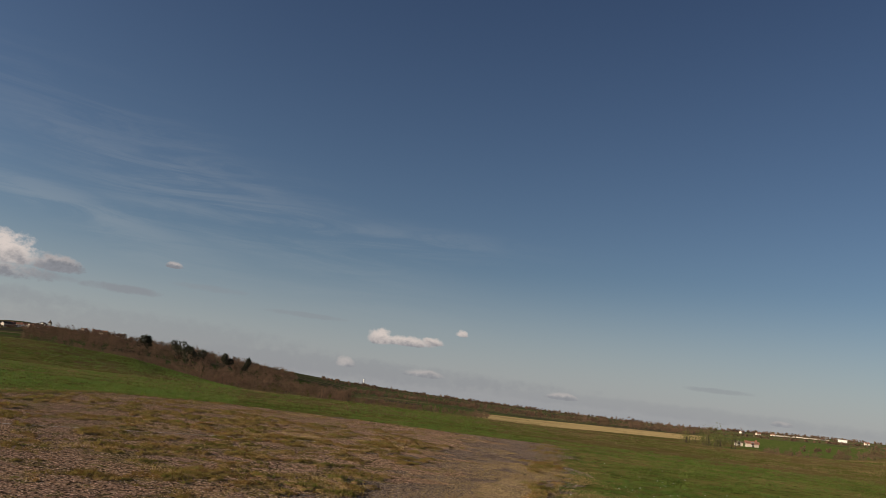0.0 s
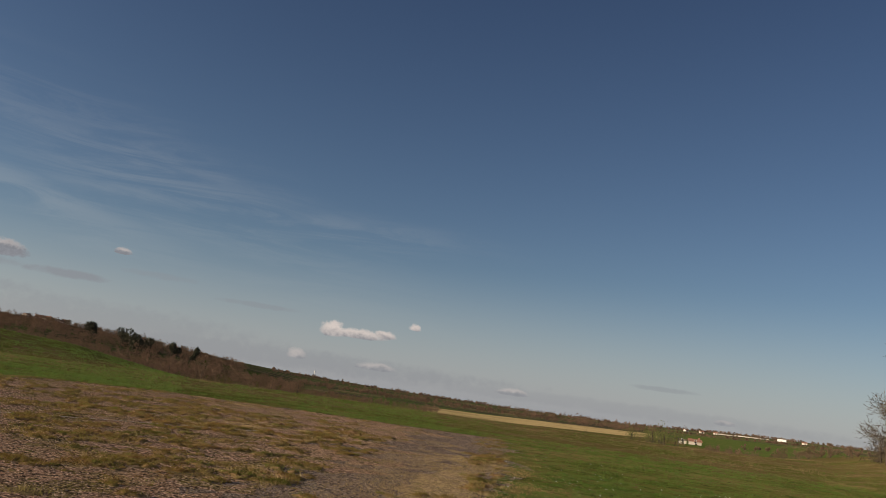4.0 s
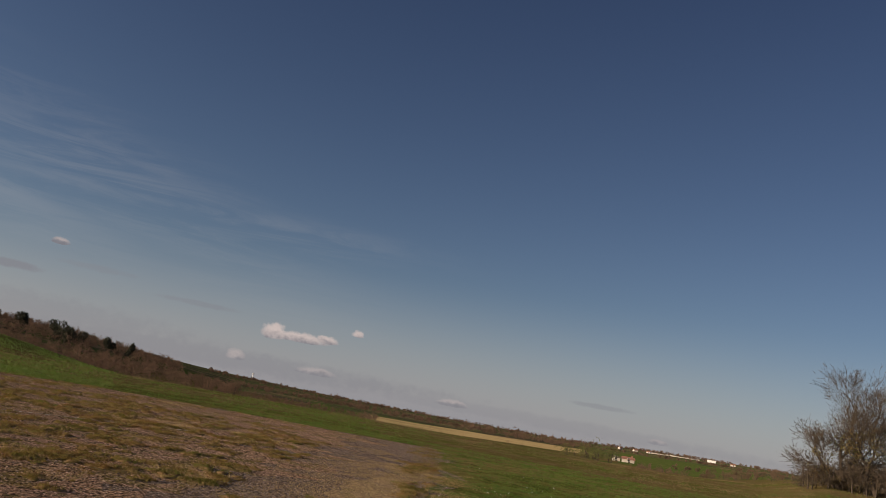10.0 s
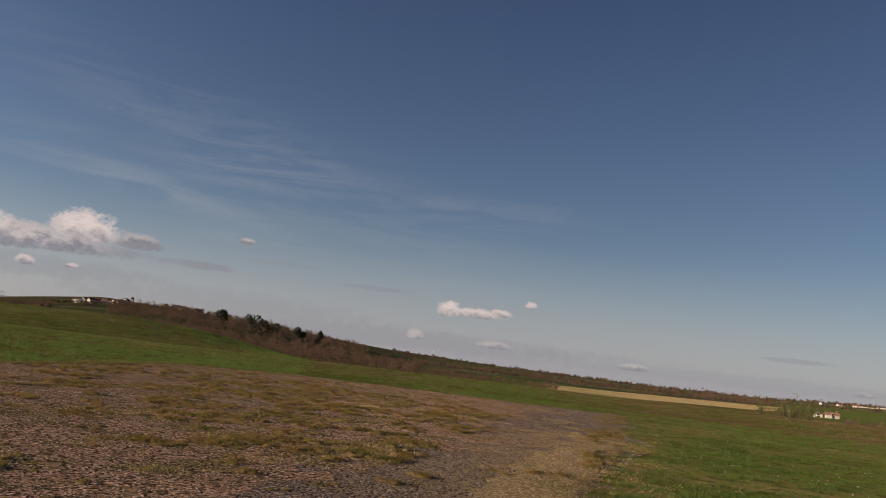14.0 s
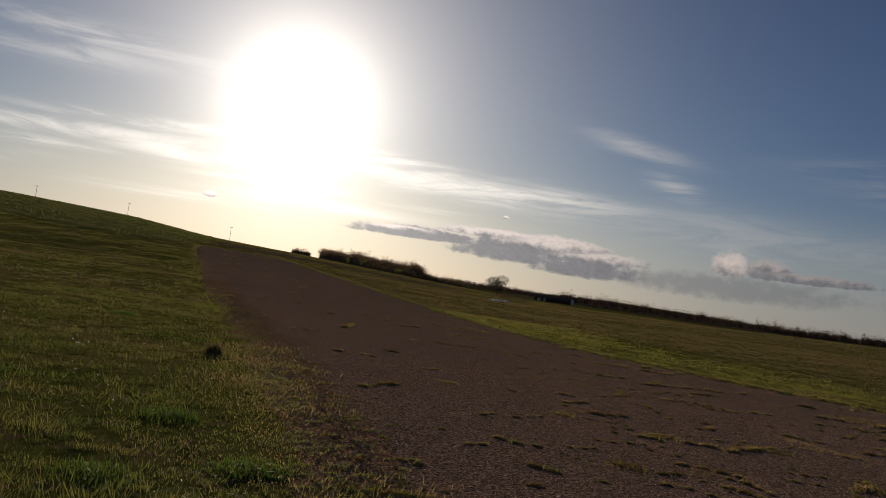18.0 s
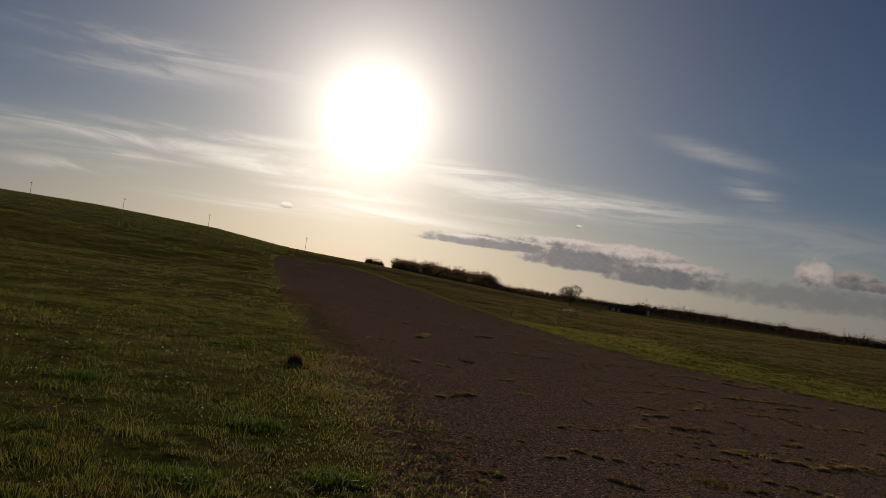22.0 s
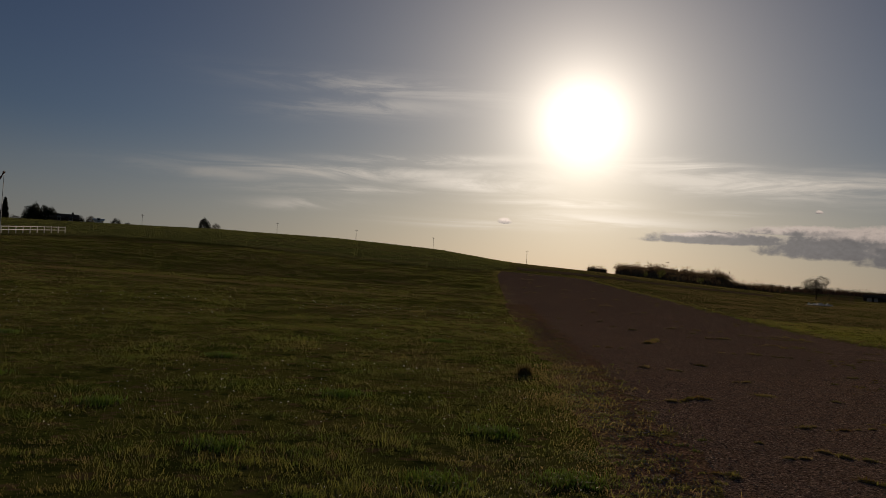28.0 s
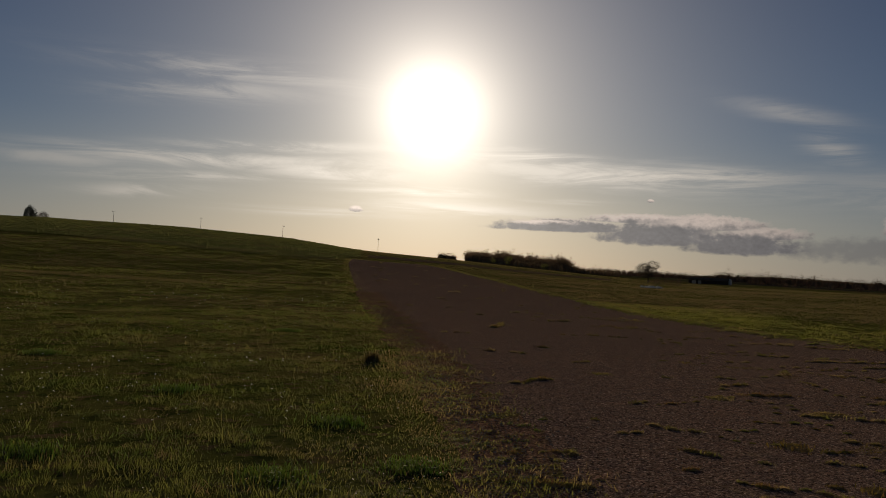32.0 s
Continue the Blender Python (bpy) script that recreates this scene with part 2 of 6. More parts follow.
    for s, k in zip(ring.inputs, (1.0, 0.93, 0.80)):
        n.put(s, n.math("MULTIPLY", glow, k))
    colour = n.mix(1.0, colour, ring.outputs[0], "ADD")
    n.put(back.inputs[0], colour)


build_sky()

# ---- materials ----


def material(name, tones, rough=0.9, bump=0.3, through_light=0.0, island=0.0, metal=0.0, coat=0.0, random=0.0, gloss=0.25, matte=None, grain=None):
    """A surface from noises. tones: (colour, scale per metre, lo, hi) laid one over another; the first is the ground tone.
    grain: single stones, as (stones per metre, contrast, relief)."""
    m = bpy.data.materials.new(name)
    m.use_nodes = True
    n = Nodes(m.node_tree)
    out, bsdf = n.add("ShaderNodeOutputMaterial"), n.add("ShaderNodeBsdfPrincipled")
    where = n.add("ShaderNodeTexCoord").outputs["Object"]
    colour, height = None, None
    for c, s, lo, hi in tones:
        if colour is None:
            colour = n.mix(0.0, c, c)
            continue
        v = n.noise(n.scale(where, s if isinstance(s, tuple) else (s, s, s)), 1.0, 5.0, 0.6)
        colour = n.mix(n.ramp(v, lo, hi), colour, c)
        height = v if height is None else n.math("ADD", n.math("MULTIPLY", height, 0.5), v)
    stones = None
    if grain:
        stones = n.add("ShaderNodeTexVoronoi")
        n.put(stones.inputs["Vector"], where), n.put(stones.inputs["Scale"], float(grain[0]))
        pick, node = n.add("ShaderNodeSeparateColor"), n.add("ShaderNodeHueSaturation")
        n.put(pick.inputs[0], stones.outputs["Color"])
        n.put(node.inputs["Value"], n.math("ADD", n.math("MULTIPLY", n.math("POWER", pick.outputs[0], 1.6), 2.6 * grain[1]), 1 - grain[1]))
        n.put(node.inputs["Color"], colour)
        colour = node.outputs[0]
    if island:
        value = n.add("ShaderNodeNewGeometry").outputs["Random Per Island"]
        node = n.add("ShaderNodeHueSaturation")
        n.put(node.inputs["Hue"], n.math("ADD", n.math("MULTIPLY", value, 0.06 * island), 0.5 - 0.03 * island))
        n.put(node.inputs["Value"], n.math("ADD", n.math("MULTIPLY", value, 1.1 * island), 1 - 0.5 * island))
        n.put(node.inputs["Color"], colour)
        colour = node.outputs[0]
    if random:
        value = n.add("ShaderNodeObjectInfo").outputs["Random"]
        node = n.add("ShaderNodeHueSaturation")
        n.put(node.inputs["Value"], n.math("ADD", n.math("MULTIPLY", value, random), 1 - random / 2))
        n.put(node.inputs["Color"], colour)
        colour = node.outputs[0]
    n.put(bsdf.inputs["Base Color"], colour)
    bsdf.inputs["Roughness"].default_value, bsdf.inputs["Metallic"].default_value = rough, metal
    bsdf.inputs["Specular IOR Level"].default_value = gloss
    bsdf.inputs["Coat Weight"].default_value = coat
    bsdf.inputs["Diffuse Roughness"].default_value = matte if matte is not None else 0.5 if gloss < 0.1 else 0.0
    if bump and height is not None:
        node = n.add("ShaderNodeBump")
        node.inputs["Strength"].default_value, node.inputs["Distance"].default_value = bump, 0.02
        n.put(node.inputs["Height"], height), n.put(bsdf.inputs["Normal"], node.outputs[0])
        node_out = node.outputs[0]
    if grain:
        rough_stone = n.add("ShaderNodeBump")
        rough_stone.inputs["Strength"].default_value, rough_stone.inputs["Distance"].default_value = grain[2], 0.4 / grain[0]
        n.put(rough_stone.inputs["Height"], n.math("SUBTRACT", 1.0, stones.outputs["Distance"]))
        if bump and height is not None:
            n.put(rough_stone.inputs["Normal"], node_out)
        n.put(bsdf.inputs["Normal"], rough_stone.outputs[0])
    if through_light:
        leaf, both = n.add("ShaderNodeBsdfTranslucent"), n.add("ShaderNodeMixShader")
        n.put(leaf.inputs[0], colour), n.put(both.inputs[0], through_light)
        n.put(both.inputs[1], bsdf.outputs[0]), n.put(both.inputs[2], leaf.outputs[0])
        n.put(out.inputs[0], both.outputs[0])
    else:
        n.put(out.inputs[0], bsdf.outputs[0])
    return m


GRASS = material("grass_ground", [((0.110, 0.112, 0.028), 1, 0, 1), ((0.20, 0.15, 0.06), 0.05, 0.42, 0.62), ((0.065, 0.085, 0.017), 0.35, 0.45, 0.62),
                                  ((0.105, 0.10, 0.030), 1.6, 0.5, 0.7), ((0.028, 0.035, 0.008), 9.0, 0.52, 0.72), ((0.17, 0.15, 0.06), 30.0, 0.6, 0.8), ((0.045, 0.055, 0.014), 2.0, 0.52, 0.62), ((0.15, 0.105, 0.05), 2.8, 0.55, 0.65)], 1.0, 0.4, gloss=0.0, matte=0.25)
MEADOW = material("dry_meadow", [((0.115, 0.085, 0.036), 1, 0, 1), ((0.085, 0.088, 0.022), 0.06, 0.45, 0.6), ((0.16, 0.12, 0.06), 0.4, 0.5, 0.7), ((0.06, 0.05, 0.02), 4.0, 0.5, 0.75)], 1.0, 0.8, gloss=0.0, matte=0.25)
TARMAC = material("old_tarmac", [((0.257, 0.160, 0.112), 1, 0, 1), ((0.211, 0.136, 0.100), 0.12, 0.4, 0.65), ((0.296, 0.175, 0.115), 0.5, 0.52, 0.72), ((0.255, 0.188, 0.100), 0.8, 0.60, 0.75),
                                 ((0.177, 0.118, 0.095), 5.0, 0.46, 0.62), ((0.496, 0.371, 0.274), 30.0, 0.56, 0.62), ((0.069, 0.050, 0.040), 24.0, 0.53, 0.60), ((0.544, 0.426, 0.323), 70.0, 0.60, 0.68)], 1.0, 0.3, gloss=0.0, matte=0.28, grain=(55, 0.5, 0.8))
GRAVEL = material("grey_gravel", [((0.234, 0.163, 0.116), 1, 0, 1), ((0.189, 0.135, 0.103), 0.25, 0.42, 0.62), ((0.222, 0.174, 0.129), 0.7, 0.52, 0.70),
                                  ((0.099, 0.076, 0.065), 5.0, 0.48, 0.66), ((0.461, 0.381, 0.330), 24.0, 0.54, 0.60), ((0.028, 0.023, 0.018), 19.0, 0.52, 0.58)], 1.0, 0.8, gloss=0.0, grain=(42, 0.55, 0.9))
STRAWMAT = material("matted_straw", [((0.33, 0.235, 0.13), 1, 0, 1), ((0.27, 0.195, 0.12), 0.9, 0.45, 0.6), ((0.22, 0.175, 0.075), 2.5, 0.54, 0.66), ((0.46, 0.35, 0.2), 14.0, 0.54, 0.66), ((0.14, 0.10, 0.055), 11.0, 0.55, 0.66)], 1.0, 1.0, gloss=0.0, grain=(30, 0.45, 0.8))
CRUMB = material("crumbled_edge", [((0.229, 0.131, 0.087), 1, 0, 1), ((0.172, 0.143, 0.046), 1.2, 0.50, 0.62), ((0.286, 0.172, 0.103), 4.0, 0.52, 0.64), ((0.126, 0.075, 0.052), 9.0, 0.5, 0.62), ((0.412, 0.286, 0.195), 28.0, 0.57, 0.66)], 1.0, 0.3, gloss=0.0, matte=0.3, grain=(50, 0.5, 0.9))
MOSSY = material("mossy_tarmac", [((0.330, 0.202, 0.139), 1, 0, 1), ((0.347, 0.215, 0.126), 0.45, 0.45, 0.58), ((0.203, 0.152, 0.060), 0.8, 0.50, 0.58), ((0.404, 0.257, 0.155), 1.7, 0.54, 0.64), ((0.161, 0.133, 0.042), 2.6, 0.57, 0.63),
                                  ((0.098, 0.067, 0.040), 5.0, 0.52, 0.64), ((0.648, 0.459, 0.335), 22.0, 0.54, 0.60), ((0.041, 0.029, 0.021), 17.0, 0.52, 0.58)], 1.0, 0.9, gloss=0.0, grain=(42, 0.5, 0.9))
CROP = material("young_crop", [((0.145, 0.155, 0.050), 1, 0, 1), ((0.20, 0.165, 0.07), 0.05, 0.45, 0.65), ((0.09, 0.10, 0.032), (0.8, 2.5, 1), 0.45, 0.65), ((0.09, 0.075, 0.04), 0.5, 0.58, 0.75)], 1.0, 0.8, gloss=0.0, matte=0.25)
GREENFIELD = material("winter_wheat", [((0.072, 0.092, 0.026), 1, 0, 1), ((0.09, 0.10, 0.03), 0.02, 0.45, 0.65), ((0.04, 0.07, 0.015), 0.3, 0.45, 0.65)], 1.0, 0.4, gloss=0.0)
STUBBLE = material("pale_stubble", [((0.36, 0.27, 0.13), 1, 0, 1), ((0.28, 0.21, 0.10), 0.04, 0.45, 0.65), ((0.42, 0.33, 0.17), 0.2, 0.5, 0.7)], 1.0, 0.4, gloss=0.0)
PLOUGH = material("ploughed_soil", [((0.20, 0.14, 0.09), 1, 0, 1), ((0.15, 0.105, 0.068), 0.1, 0.45, 0.65), ((0.14, 0.10, 0.065), 1.0, 0.5, 0.7)], 1.0, 0.8, gloss=0.0)
FARLAND = material("far_fields", [((0.085, 0.082, 0.036), 1, 0, 1), ((0.058, 0.085, 0.026), 0.006, 0.48, 0.53), ((0.17, 0.13, 0.075), 0.009, 0.55, 0.60), ((0.050, 0.044, 0.034), 0.012, 0.52, 0.58), ((0.06, 0.05, 0.03), 0.2, 0.5, 0.7)], 1.0, 0.3, gloss=0.0)
SUNNY = material("sunlit_grass_blade", [((0.172, 0.168, 0.035), 1, 0, 1), ((0.202, 0.167, 0.054), 0.12, 0.45, 0.62), ((0.136, 0.142, 0.028), 0.6, 0.5, 0.65), ((0.101, 0.118, 0.024), 0.9, 0.50, 0.62), ((0.237, 0.190, 0.072), 1.6, 0.57, 0.68)], 0.7, 0, 0.7, 0.25)
DULL = material("dull_grass_blade", [((0.145, 0.115, 0.045), 1, 0, 1), ((0.175, 0.128, 0.06), 0.05, 0.45, 0.6), ((0.11, 0.108, 0.032), 0.2, 0.5, 0.65), ((0.085, 0.082, 0.026), 0.6, 0.50, 0.62)], 0.8, 0, 0.6, 0.15)
CARPET = material("moss_and_weed_leaf", [((0.171, 0.121, 0.027), 1, 0, 1), ((0.234, 0.134, 0.043), 0.9, 0.46, 0.6), ((0.119, 0.107, 0.020), 0.6, 0.52, 0.64)], 0.8, 0, 0.4, 0.7)
# paler than FARTWIG: haze before the backlit ridge is put into the colour
RIDGETWIG = material("haze_paled_bare_wood", [((0.235, 0.165, 0.10), 1, 0, 1), ((0.19, 0.14, 0.08), 0.03, 0.45, 0.6), ((0.26, 0.175, 0.10), 0.08, 0.5, 0.65)], 1.0, 0, 0.25, 0.25, gloss=0.0)
BLADE = material("grass_blade", [((0.132, 0.146, 0.031), 1, 0, 1), ((0.165, 0.145, 0.042), 0.4, 0.44, 0.62), ((0.19, 0.148, 0.058), 0.12, 0.53, 0.70), ((0.085, 0.115, 0.022), 1.7, 0.50, 0.60), ((0.20, 0.150, 0.062), 2.6, 0.58, 0.68)], 0.6, 0, 0.68, 0.3, gloss=0.08)
HAY = material("dry_meadow_blade", [((0.20, 0.140, 0.065), 1, 0, 1), ((0.14, 0.125, 0.04), 0.15, 0.45, 0.6), ((0.26, 0.175, 0.085), 0.5, 0.52, 0.68)], 0.8, 0, 0.3, 0.5)
LUSH = material("lush_grass_blade", [((0.100, 0.155, 0.022), 1, 0, 1), ((0.127, 0.163, 0.028), 0.3, 0.45, 0.62), ((0.153, 0.157, 0.040), 0.06, 0.60, 0.76), ((0.063, 0.118, 0.016), 1.5, 0.50, 0.62), ((0.153, 0.169, 0.045), 2.2, 0.62, 0.72)], 0.6, 0, 0.4, 0.5)
STRAW = material("dead_grass_blade", [((0.40, 0.285, 0.130), 1, 0, 1), ((0.32, 0.225, 0.095), 0.8, 0.45, 0.6), ((0.20, 0.17, 0.06), 1.1, 0.58, 0.7)], 0.7, 0, 0.3, 0.5)
MOSS = material("weed_blade", [((0.250, 0.190, 0.068), 1, 0, 1), ((0.156, 0.167, 0.036), 0.7, 0.45, 0.6), ((0.338, 0.238, 0.113), 2.0, 0.52, 0.66)], 0.8, 0, 0.6, 0.4, gloss=0.05)
SOIL = material("mossy_soil", [((0.170, 0.125, 0.062), 1, 0, 1), ((0.24, 0.17, 0.095), 6.0, 0.45, 0.65), ((0.075, 0.062, 0.03), 20.0, 0.5, 0.7)], 1.0, 1.0, gloss=0.0)
LUMP = material("mossy_lump", [((0.271, 0.172, 0.077), 1, 0, 1), ((0.224, 0.181, 0.055), 0.8, 0.46, 0.6), ((0.387, 0.242, 0.123), 9.0, 0.48, 0.62), ((0.108, 0.073, 0.038), 34.0, 0.5, 0.66)], 1.0, 1.0, gloss=0.0)
BARK = material("grey_brown_bark", [((0.072, 0.054, 0.038), 1, 0, 1), ((0.044, 0.034, 0.026), 3.0, 0.45, 0.6), ((0.120, 0.112, 0.056), 1.5, 0.55, 0.7)], 0.9, 0.8)
TWIG = material("brown_twigs", [((0.081, 0.060, 0.040), 1, 0, 1), ((0.057, 0.043, 0.029), 0.6, 0.45, 0.6)], 0.85, 0, 0.15, 0.5)
CATKIN = material("ivy_and_old_leaves", [((0.138, 0.113, 0.036), 1, 0, 1), ((0.213, 0.131, 0.048), 0.7, 0.45, 0.6), ((0.088, 0.089, 0.024), 1.3, 0.5, 0.65)], 0.7, 0, 0.3, 0.6)
FARTWIG = material("bare_wood", [((0.165, 0.106, 0.074), 1, 0, 1), ((0.125, 0.090, 0.056), 0.03, 0.45, 0.6), ((0.185, 0.12, 0.08), 0.08, 0.5, 0.65)], 1.0, 0, 0.2, 0.3, gloss=0.0)
EVERGREEN = material("dark_evergreen", [((0.032, 0.033, 0.018), 1, 0, 1), ((0.045, 0.045, 0.022), 0.5, 0.45, 0.65)], 0.8, 0, 0.1, 0.5)
SPRING = material("spring_green_leaf", [((0.135, 0.14, 0.04), 1, 0, 1), ((0.11, 0.12, 0.036), 0.2, 0.45, 0.65)], 0.8, 0, 0.5, 0.5)
WHITE = material("white_paint", [((0.74, 0.72, 0.68), 1, 0, 1), ((0.62, 0.58, 0.52), 1.5, 0.5, 0.75)], 0.6, 0.1)
RENDERED = material("pale_render", [((0.66, 0.60, 0.52), 1, 0, 1), ((0.55, 0.48, 0.40), 0.3, 0.45, 0.7)], 0.9, 0.2, random=0.4, gloss=0.0)
TILE = material("clay_roof", [((0.28, 0.13, 0.085), 1, 0, 1), ((0.20, 0.10, 0.07), 0.8, 0.45, 0.65), ((0.34, 0.19, 0.13), 3.0, 0.5, 0.7)], 0.85, 0.4, random=0.4)
SLATE = material("grey_sheet_roof", [((0.135, 0.105, 0.080), 1, 0, 1), ((0.10, 0.08, 0.06), 0.5, 0.45, 0.65)], 0.9, 0.2, gloss=0.0)
DARKWALL = material("dark_boarding", [((0.075, 0.062, 0.052), 1, 0, 1), ((0.05, 0.042, 0.036), (3.0, 3.0, 0.4), 0.45, 0.65)], 0.95, 0.3, gloss=0.0)
PANE = material("window_glass", [((0.02, 0.024, 0.03), 1, 0, 1)], 0.08, 0)
POLEWOOD = material("pole_wood", [((0.11, 0.085, 0.062), 1, 0, 1), ((0.07, 0.055, 0.042), (8, 8, 0.6), 0.45, 0.65)], 0.9, 0.3)
STEEL = material("galvanised_steel", [((0.45, 0.46, 0.47), 1, 0, 1), ((0.34, 0.35, 0.36), 4.0, 0.45, 0.65)], 0.45, 0.1, metal=0.7)
CLOTH = material("faded_red_cloth", [((0.22, 0.11, 0.08), 1, 0, 1), ((0.28, 0.15, 0.1), 3.0, 0.45, 0.65)], 0.9, 0.2, 0.3)
GREYJET = material("grey_jet_paint", [((0.306, 0.315, 0.342), 1, 0, 1), ((0.234, 0.243, 0.270), 3.0, 0.5, 0.6)], 0.35, 0)
JETRED = material("dark_red_jet_paint", [((0.16, 0.045, 0.04), 1, 0, 1), ((0.11, 0.04, 0.04), 3.0, 0.5, 0.6)], 0.35, 0)
CHIP = material("stone_chips", [((0.22, 0.18, 0.15), 1, 0, 1), ((0.12, 0.10, 0.085), 20.0, 0.45, 0.55)], 0.9, 0, 0, 0.7)
CHIPPING = material("tarmac_stone", [((0.301, 0.162, 0.116), 1, 0, 1), ((0.234, 0.135, 0.101), 0.4, 0.45, 0.6), ((0.379, 0.210, 0.140), 0.7, 0.55, 0.7)], 0.6, 0, 0, 0.5, gloss=0.05, matte=0.3)
PEBBLE = material("grey_gravel_stone", [((0.250, 0.185, 0.143), 1, 0, 1), ((0.185, 0.137, 0.108), 0.4, 0.45, 0.6), ((0.263, 0.206, 0.157), 0.7, 0.55, 0.7)], 0.9, 0, 0, 0.75, gloss=0.0)
PETAL = material("white_petals", [((0.72, 0.70, 0.62), 1, 0, 1)], 0.8, 0, 0.5, 0.3)
CHALK = material("worn_white_line", [((0.50, 0.45, 0.38), 1, 0, 1), ((0.22, 0.18, 0.14), 6.0, 0.46, 0.58)], 0.9, 0.4)

# ---- helpers for shapes ----


class Soup:
    """Vertices and faces of one mesh."""

    def __init__(self):
        self.v, self.f = [], []

    def tube(self, points, radii, sides=6, cap=True):
        base = len(self.v)
        up = Vector((0.3, 0.2, 1.0))
        for i, (p, r) in enumerate(zip(points, radii)):
            p = Vector(p)
            d = Vector(points[min(i + 1, len(points) - 1)]) - Vector(points[max(i - 1, 0)])
            d = d.normalized() if d.length > 1e-9 else Vector((0, 0, 1))
            a = d.cross(up if abs(d.normalized().dot(up.normalized())) < 0.97 else Vector((1, 0, 0))).normalized()
            b = d.cross(a)
            for k in range(sides):
                t = 2 * math.pi * k / sides
                self.v.append(tuple(p + (a * math.cos(t) + b * math.sin(t)) * r))
        for i in range(len(points) - 1):
            for k in range(sides):
                q = base + i * sides
                self.f.append((q + k, q + (k + 1) % sides, q + sides + (k + 1) % sides, q + sides + k))
        if cap:
            self.f.append(tuple(base + k for k in reversed(range(sides))))
            self.f.append(tuple(base + (len(points) - 1) * sides + k for k in range(sides)))
        return self

    def box(self, x0, y0, z0, x1, y1, z1, bevel=0.0):
        b = len(self.v)
        self.v += [(x0, y0, z0), (x1, y0, z0), (x1, y1, z0), (x0, y1, z0), (x0, y0, z1), (x1, y0, z1), (x1, y1, z1), (x0, y1, z1)]
        self.f += [tuple(b + i for i in q) for q in ((3, 2, 1, 0), (4, 5, 6, 7), (0, 1, 5, 4), (1, 2, 6, 5), (2, 3, 7, 6), (3, 0, 4, 7))]
        return self

    def poly(self, points, faces):
        b = len(self.v)
        self.v += [tuple(p) for p in points]
        self.f += [tuple(b + i for i in q) for q in faces]
        return self

    def mesh(self, name, mat, smooth=False):
        me = bpy.data.meshes.new(name)
        me.from_pydata(self.v, [], self.f)
        me.materials.append(mat)
        if smooth:
            me.polygons.foreach_set("use_smooth", [True] * len(me.polygons))
        me.update()
        return me


def part(name, soup, mat, parent=None, label="", smooth=False):
    """One mesh under a thing, from a soup or from a ready mesh (then with no material)."""
    ob = new(name, soup.mesh(name, mat, smooth) if isinstance(soup, Soup) else soup)
    if parent:
        ob.parent = parent
    return tagged(ob, label)


def triangles(name, points, mat):
    """One mesh from an array of triangles (n, 3, 3)."""
    me = bpy.data.meshes.new(name)
    n = len(points)
    me.vertices.add(3 * n), me.loops.add(3 * n), me.polygons.add(n)
    me.vertices.foreach_set("co", np.ascontiguousarray(points, dtype=np.float32).ravel())
    me.loops.foreach_set("vertex_index", np.arange(3 * n, dtype=np.int32))
    me.polygons.foreach_set("loop_start", np.arange(0, 3 * n, 3, dtype=np.int32))
    me.materials.append(mat)
    me.update(calc_edges=True)
    return me


def value_noise(x, y, seed=0):
    xi, yi = np.floor(x).astype(np.int64), np.floor(y).astype(np.int64)
    fx, fy = x - xi, y - yi
    fx, fy = fx * fx * (3 - 2 * fx), fy * fy * (3 - 2 * fy)

    def h(a, b):
        k = (a * 374761393 + b * 668265263 + seed * 1442695041) & 0x7FFFFFFF
        k = ((k ^ (k >> 13)) * 1274126177) & 0x7FFFFFFF
        return ((k ^ (k >> 16)) & 0xFFFF) / 65535.0
    return (h(xi, yi) * (1 - fx) + h(xi + 1, yi) * fx) * (1 - fy) + (h(xi, yi + 1) * (1 - fx) + h(xi + 1, yi + 1) * fx) * fy


# ---- the lie of the land: heights at rings round the stand, by bearing ----
RINGS = [0, 40, 75, 120, 300, 900, 3500, 4900]
LAND = [
    ([-180, 180], [0, 0]),
    ([-180, 180], [0, 0]),
    ([-180, -40, 2, 15, 33, 50, 75, 95, 105, 128, 142, 148, 152, 180], [0.5, 0.6, 0.4, 0.6, 0, 0.3, 0.4, 0.1, 0, 0, 0.15, 0.6, 2.0, 1.5]),
    ([-180, -30, -10, 3, 9, 15, 20, 30, 40, 48, 60, 75, 85, 92, 97, 103, 110, 125, 135, 143, 150, 180],
     [3, 3.1, 3.5, 2.9, 2.4, 1.9, 1.2, 0.2, 0.3, 0.9, 1.3, 1.7, 2.2, 2.3, 1.5, -0.7, -2.2, -2.3, -1.8, -1.3, 1.6, 2]),
    ([-180, -30, -21, -12, -4, 4, 8.4, 15, 20, 25, 32, 40, 48, 60, 75, 88, 95, 103, 125, 135, 143, 150, 180],
     [8, 11.2, 12, 13.2, 12.4, 10.2, 7.4, 5.4, 3.4, 1.6, -0.3, -0.5, -1, 0, -1, -2, -3.6, -5, -5.7, -5.5, -4.2, -2.4, 6]),
    ([-180, -30, 5, 15, 25, 40, 50, 60, 75, 83, 90, 95, 101, 106, 112, 125, 135, 143, 150, 180],
     [10, 15, 14, 12, 4, 1, -2, 0, -2, 4, 16, 19, 14, 4, -7, -9, -7, -1, 2, 8]),
    ([-180, -30, 25, 30, 38, 43, 50, 60, 75, 81, 86, 90, 94, 99, 105, 110, 118, 128, 135, 142, 150, 180],
     [20, 25, 10, 14, 24, 16, 3, 8, -4, 4, 50, 82, 72, 56, 26, 6, -10, -16, -14, 8, 18, 20]),
    ([-180, 180], [-30, -30])]


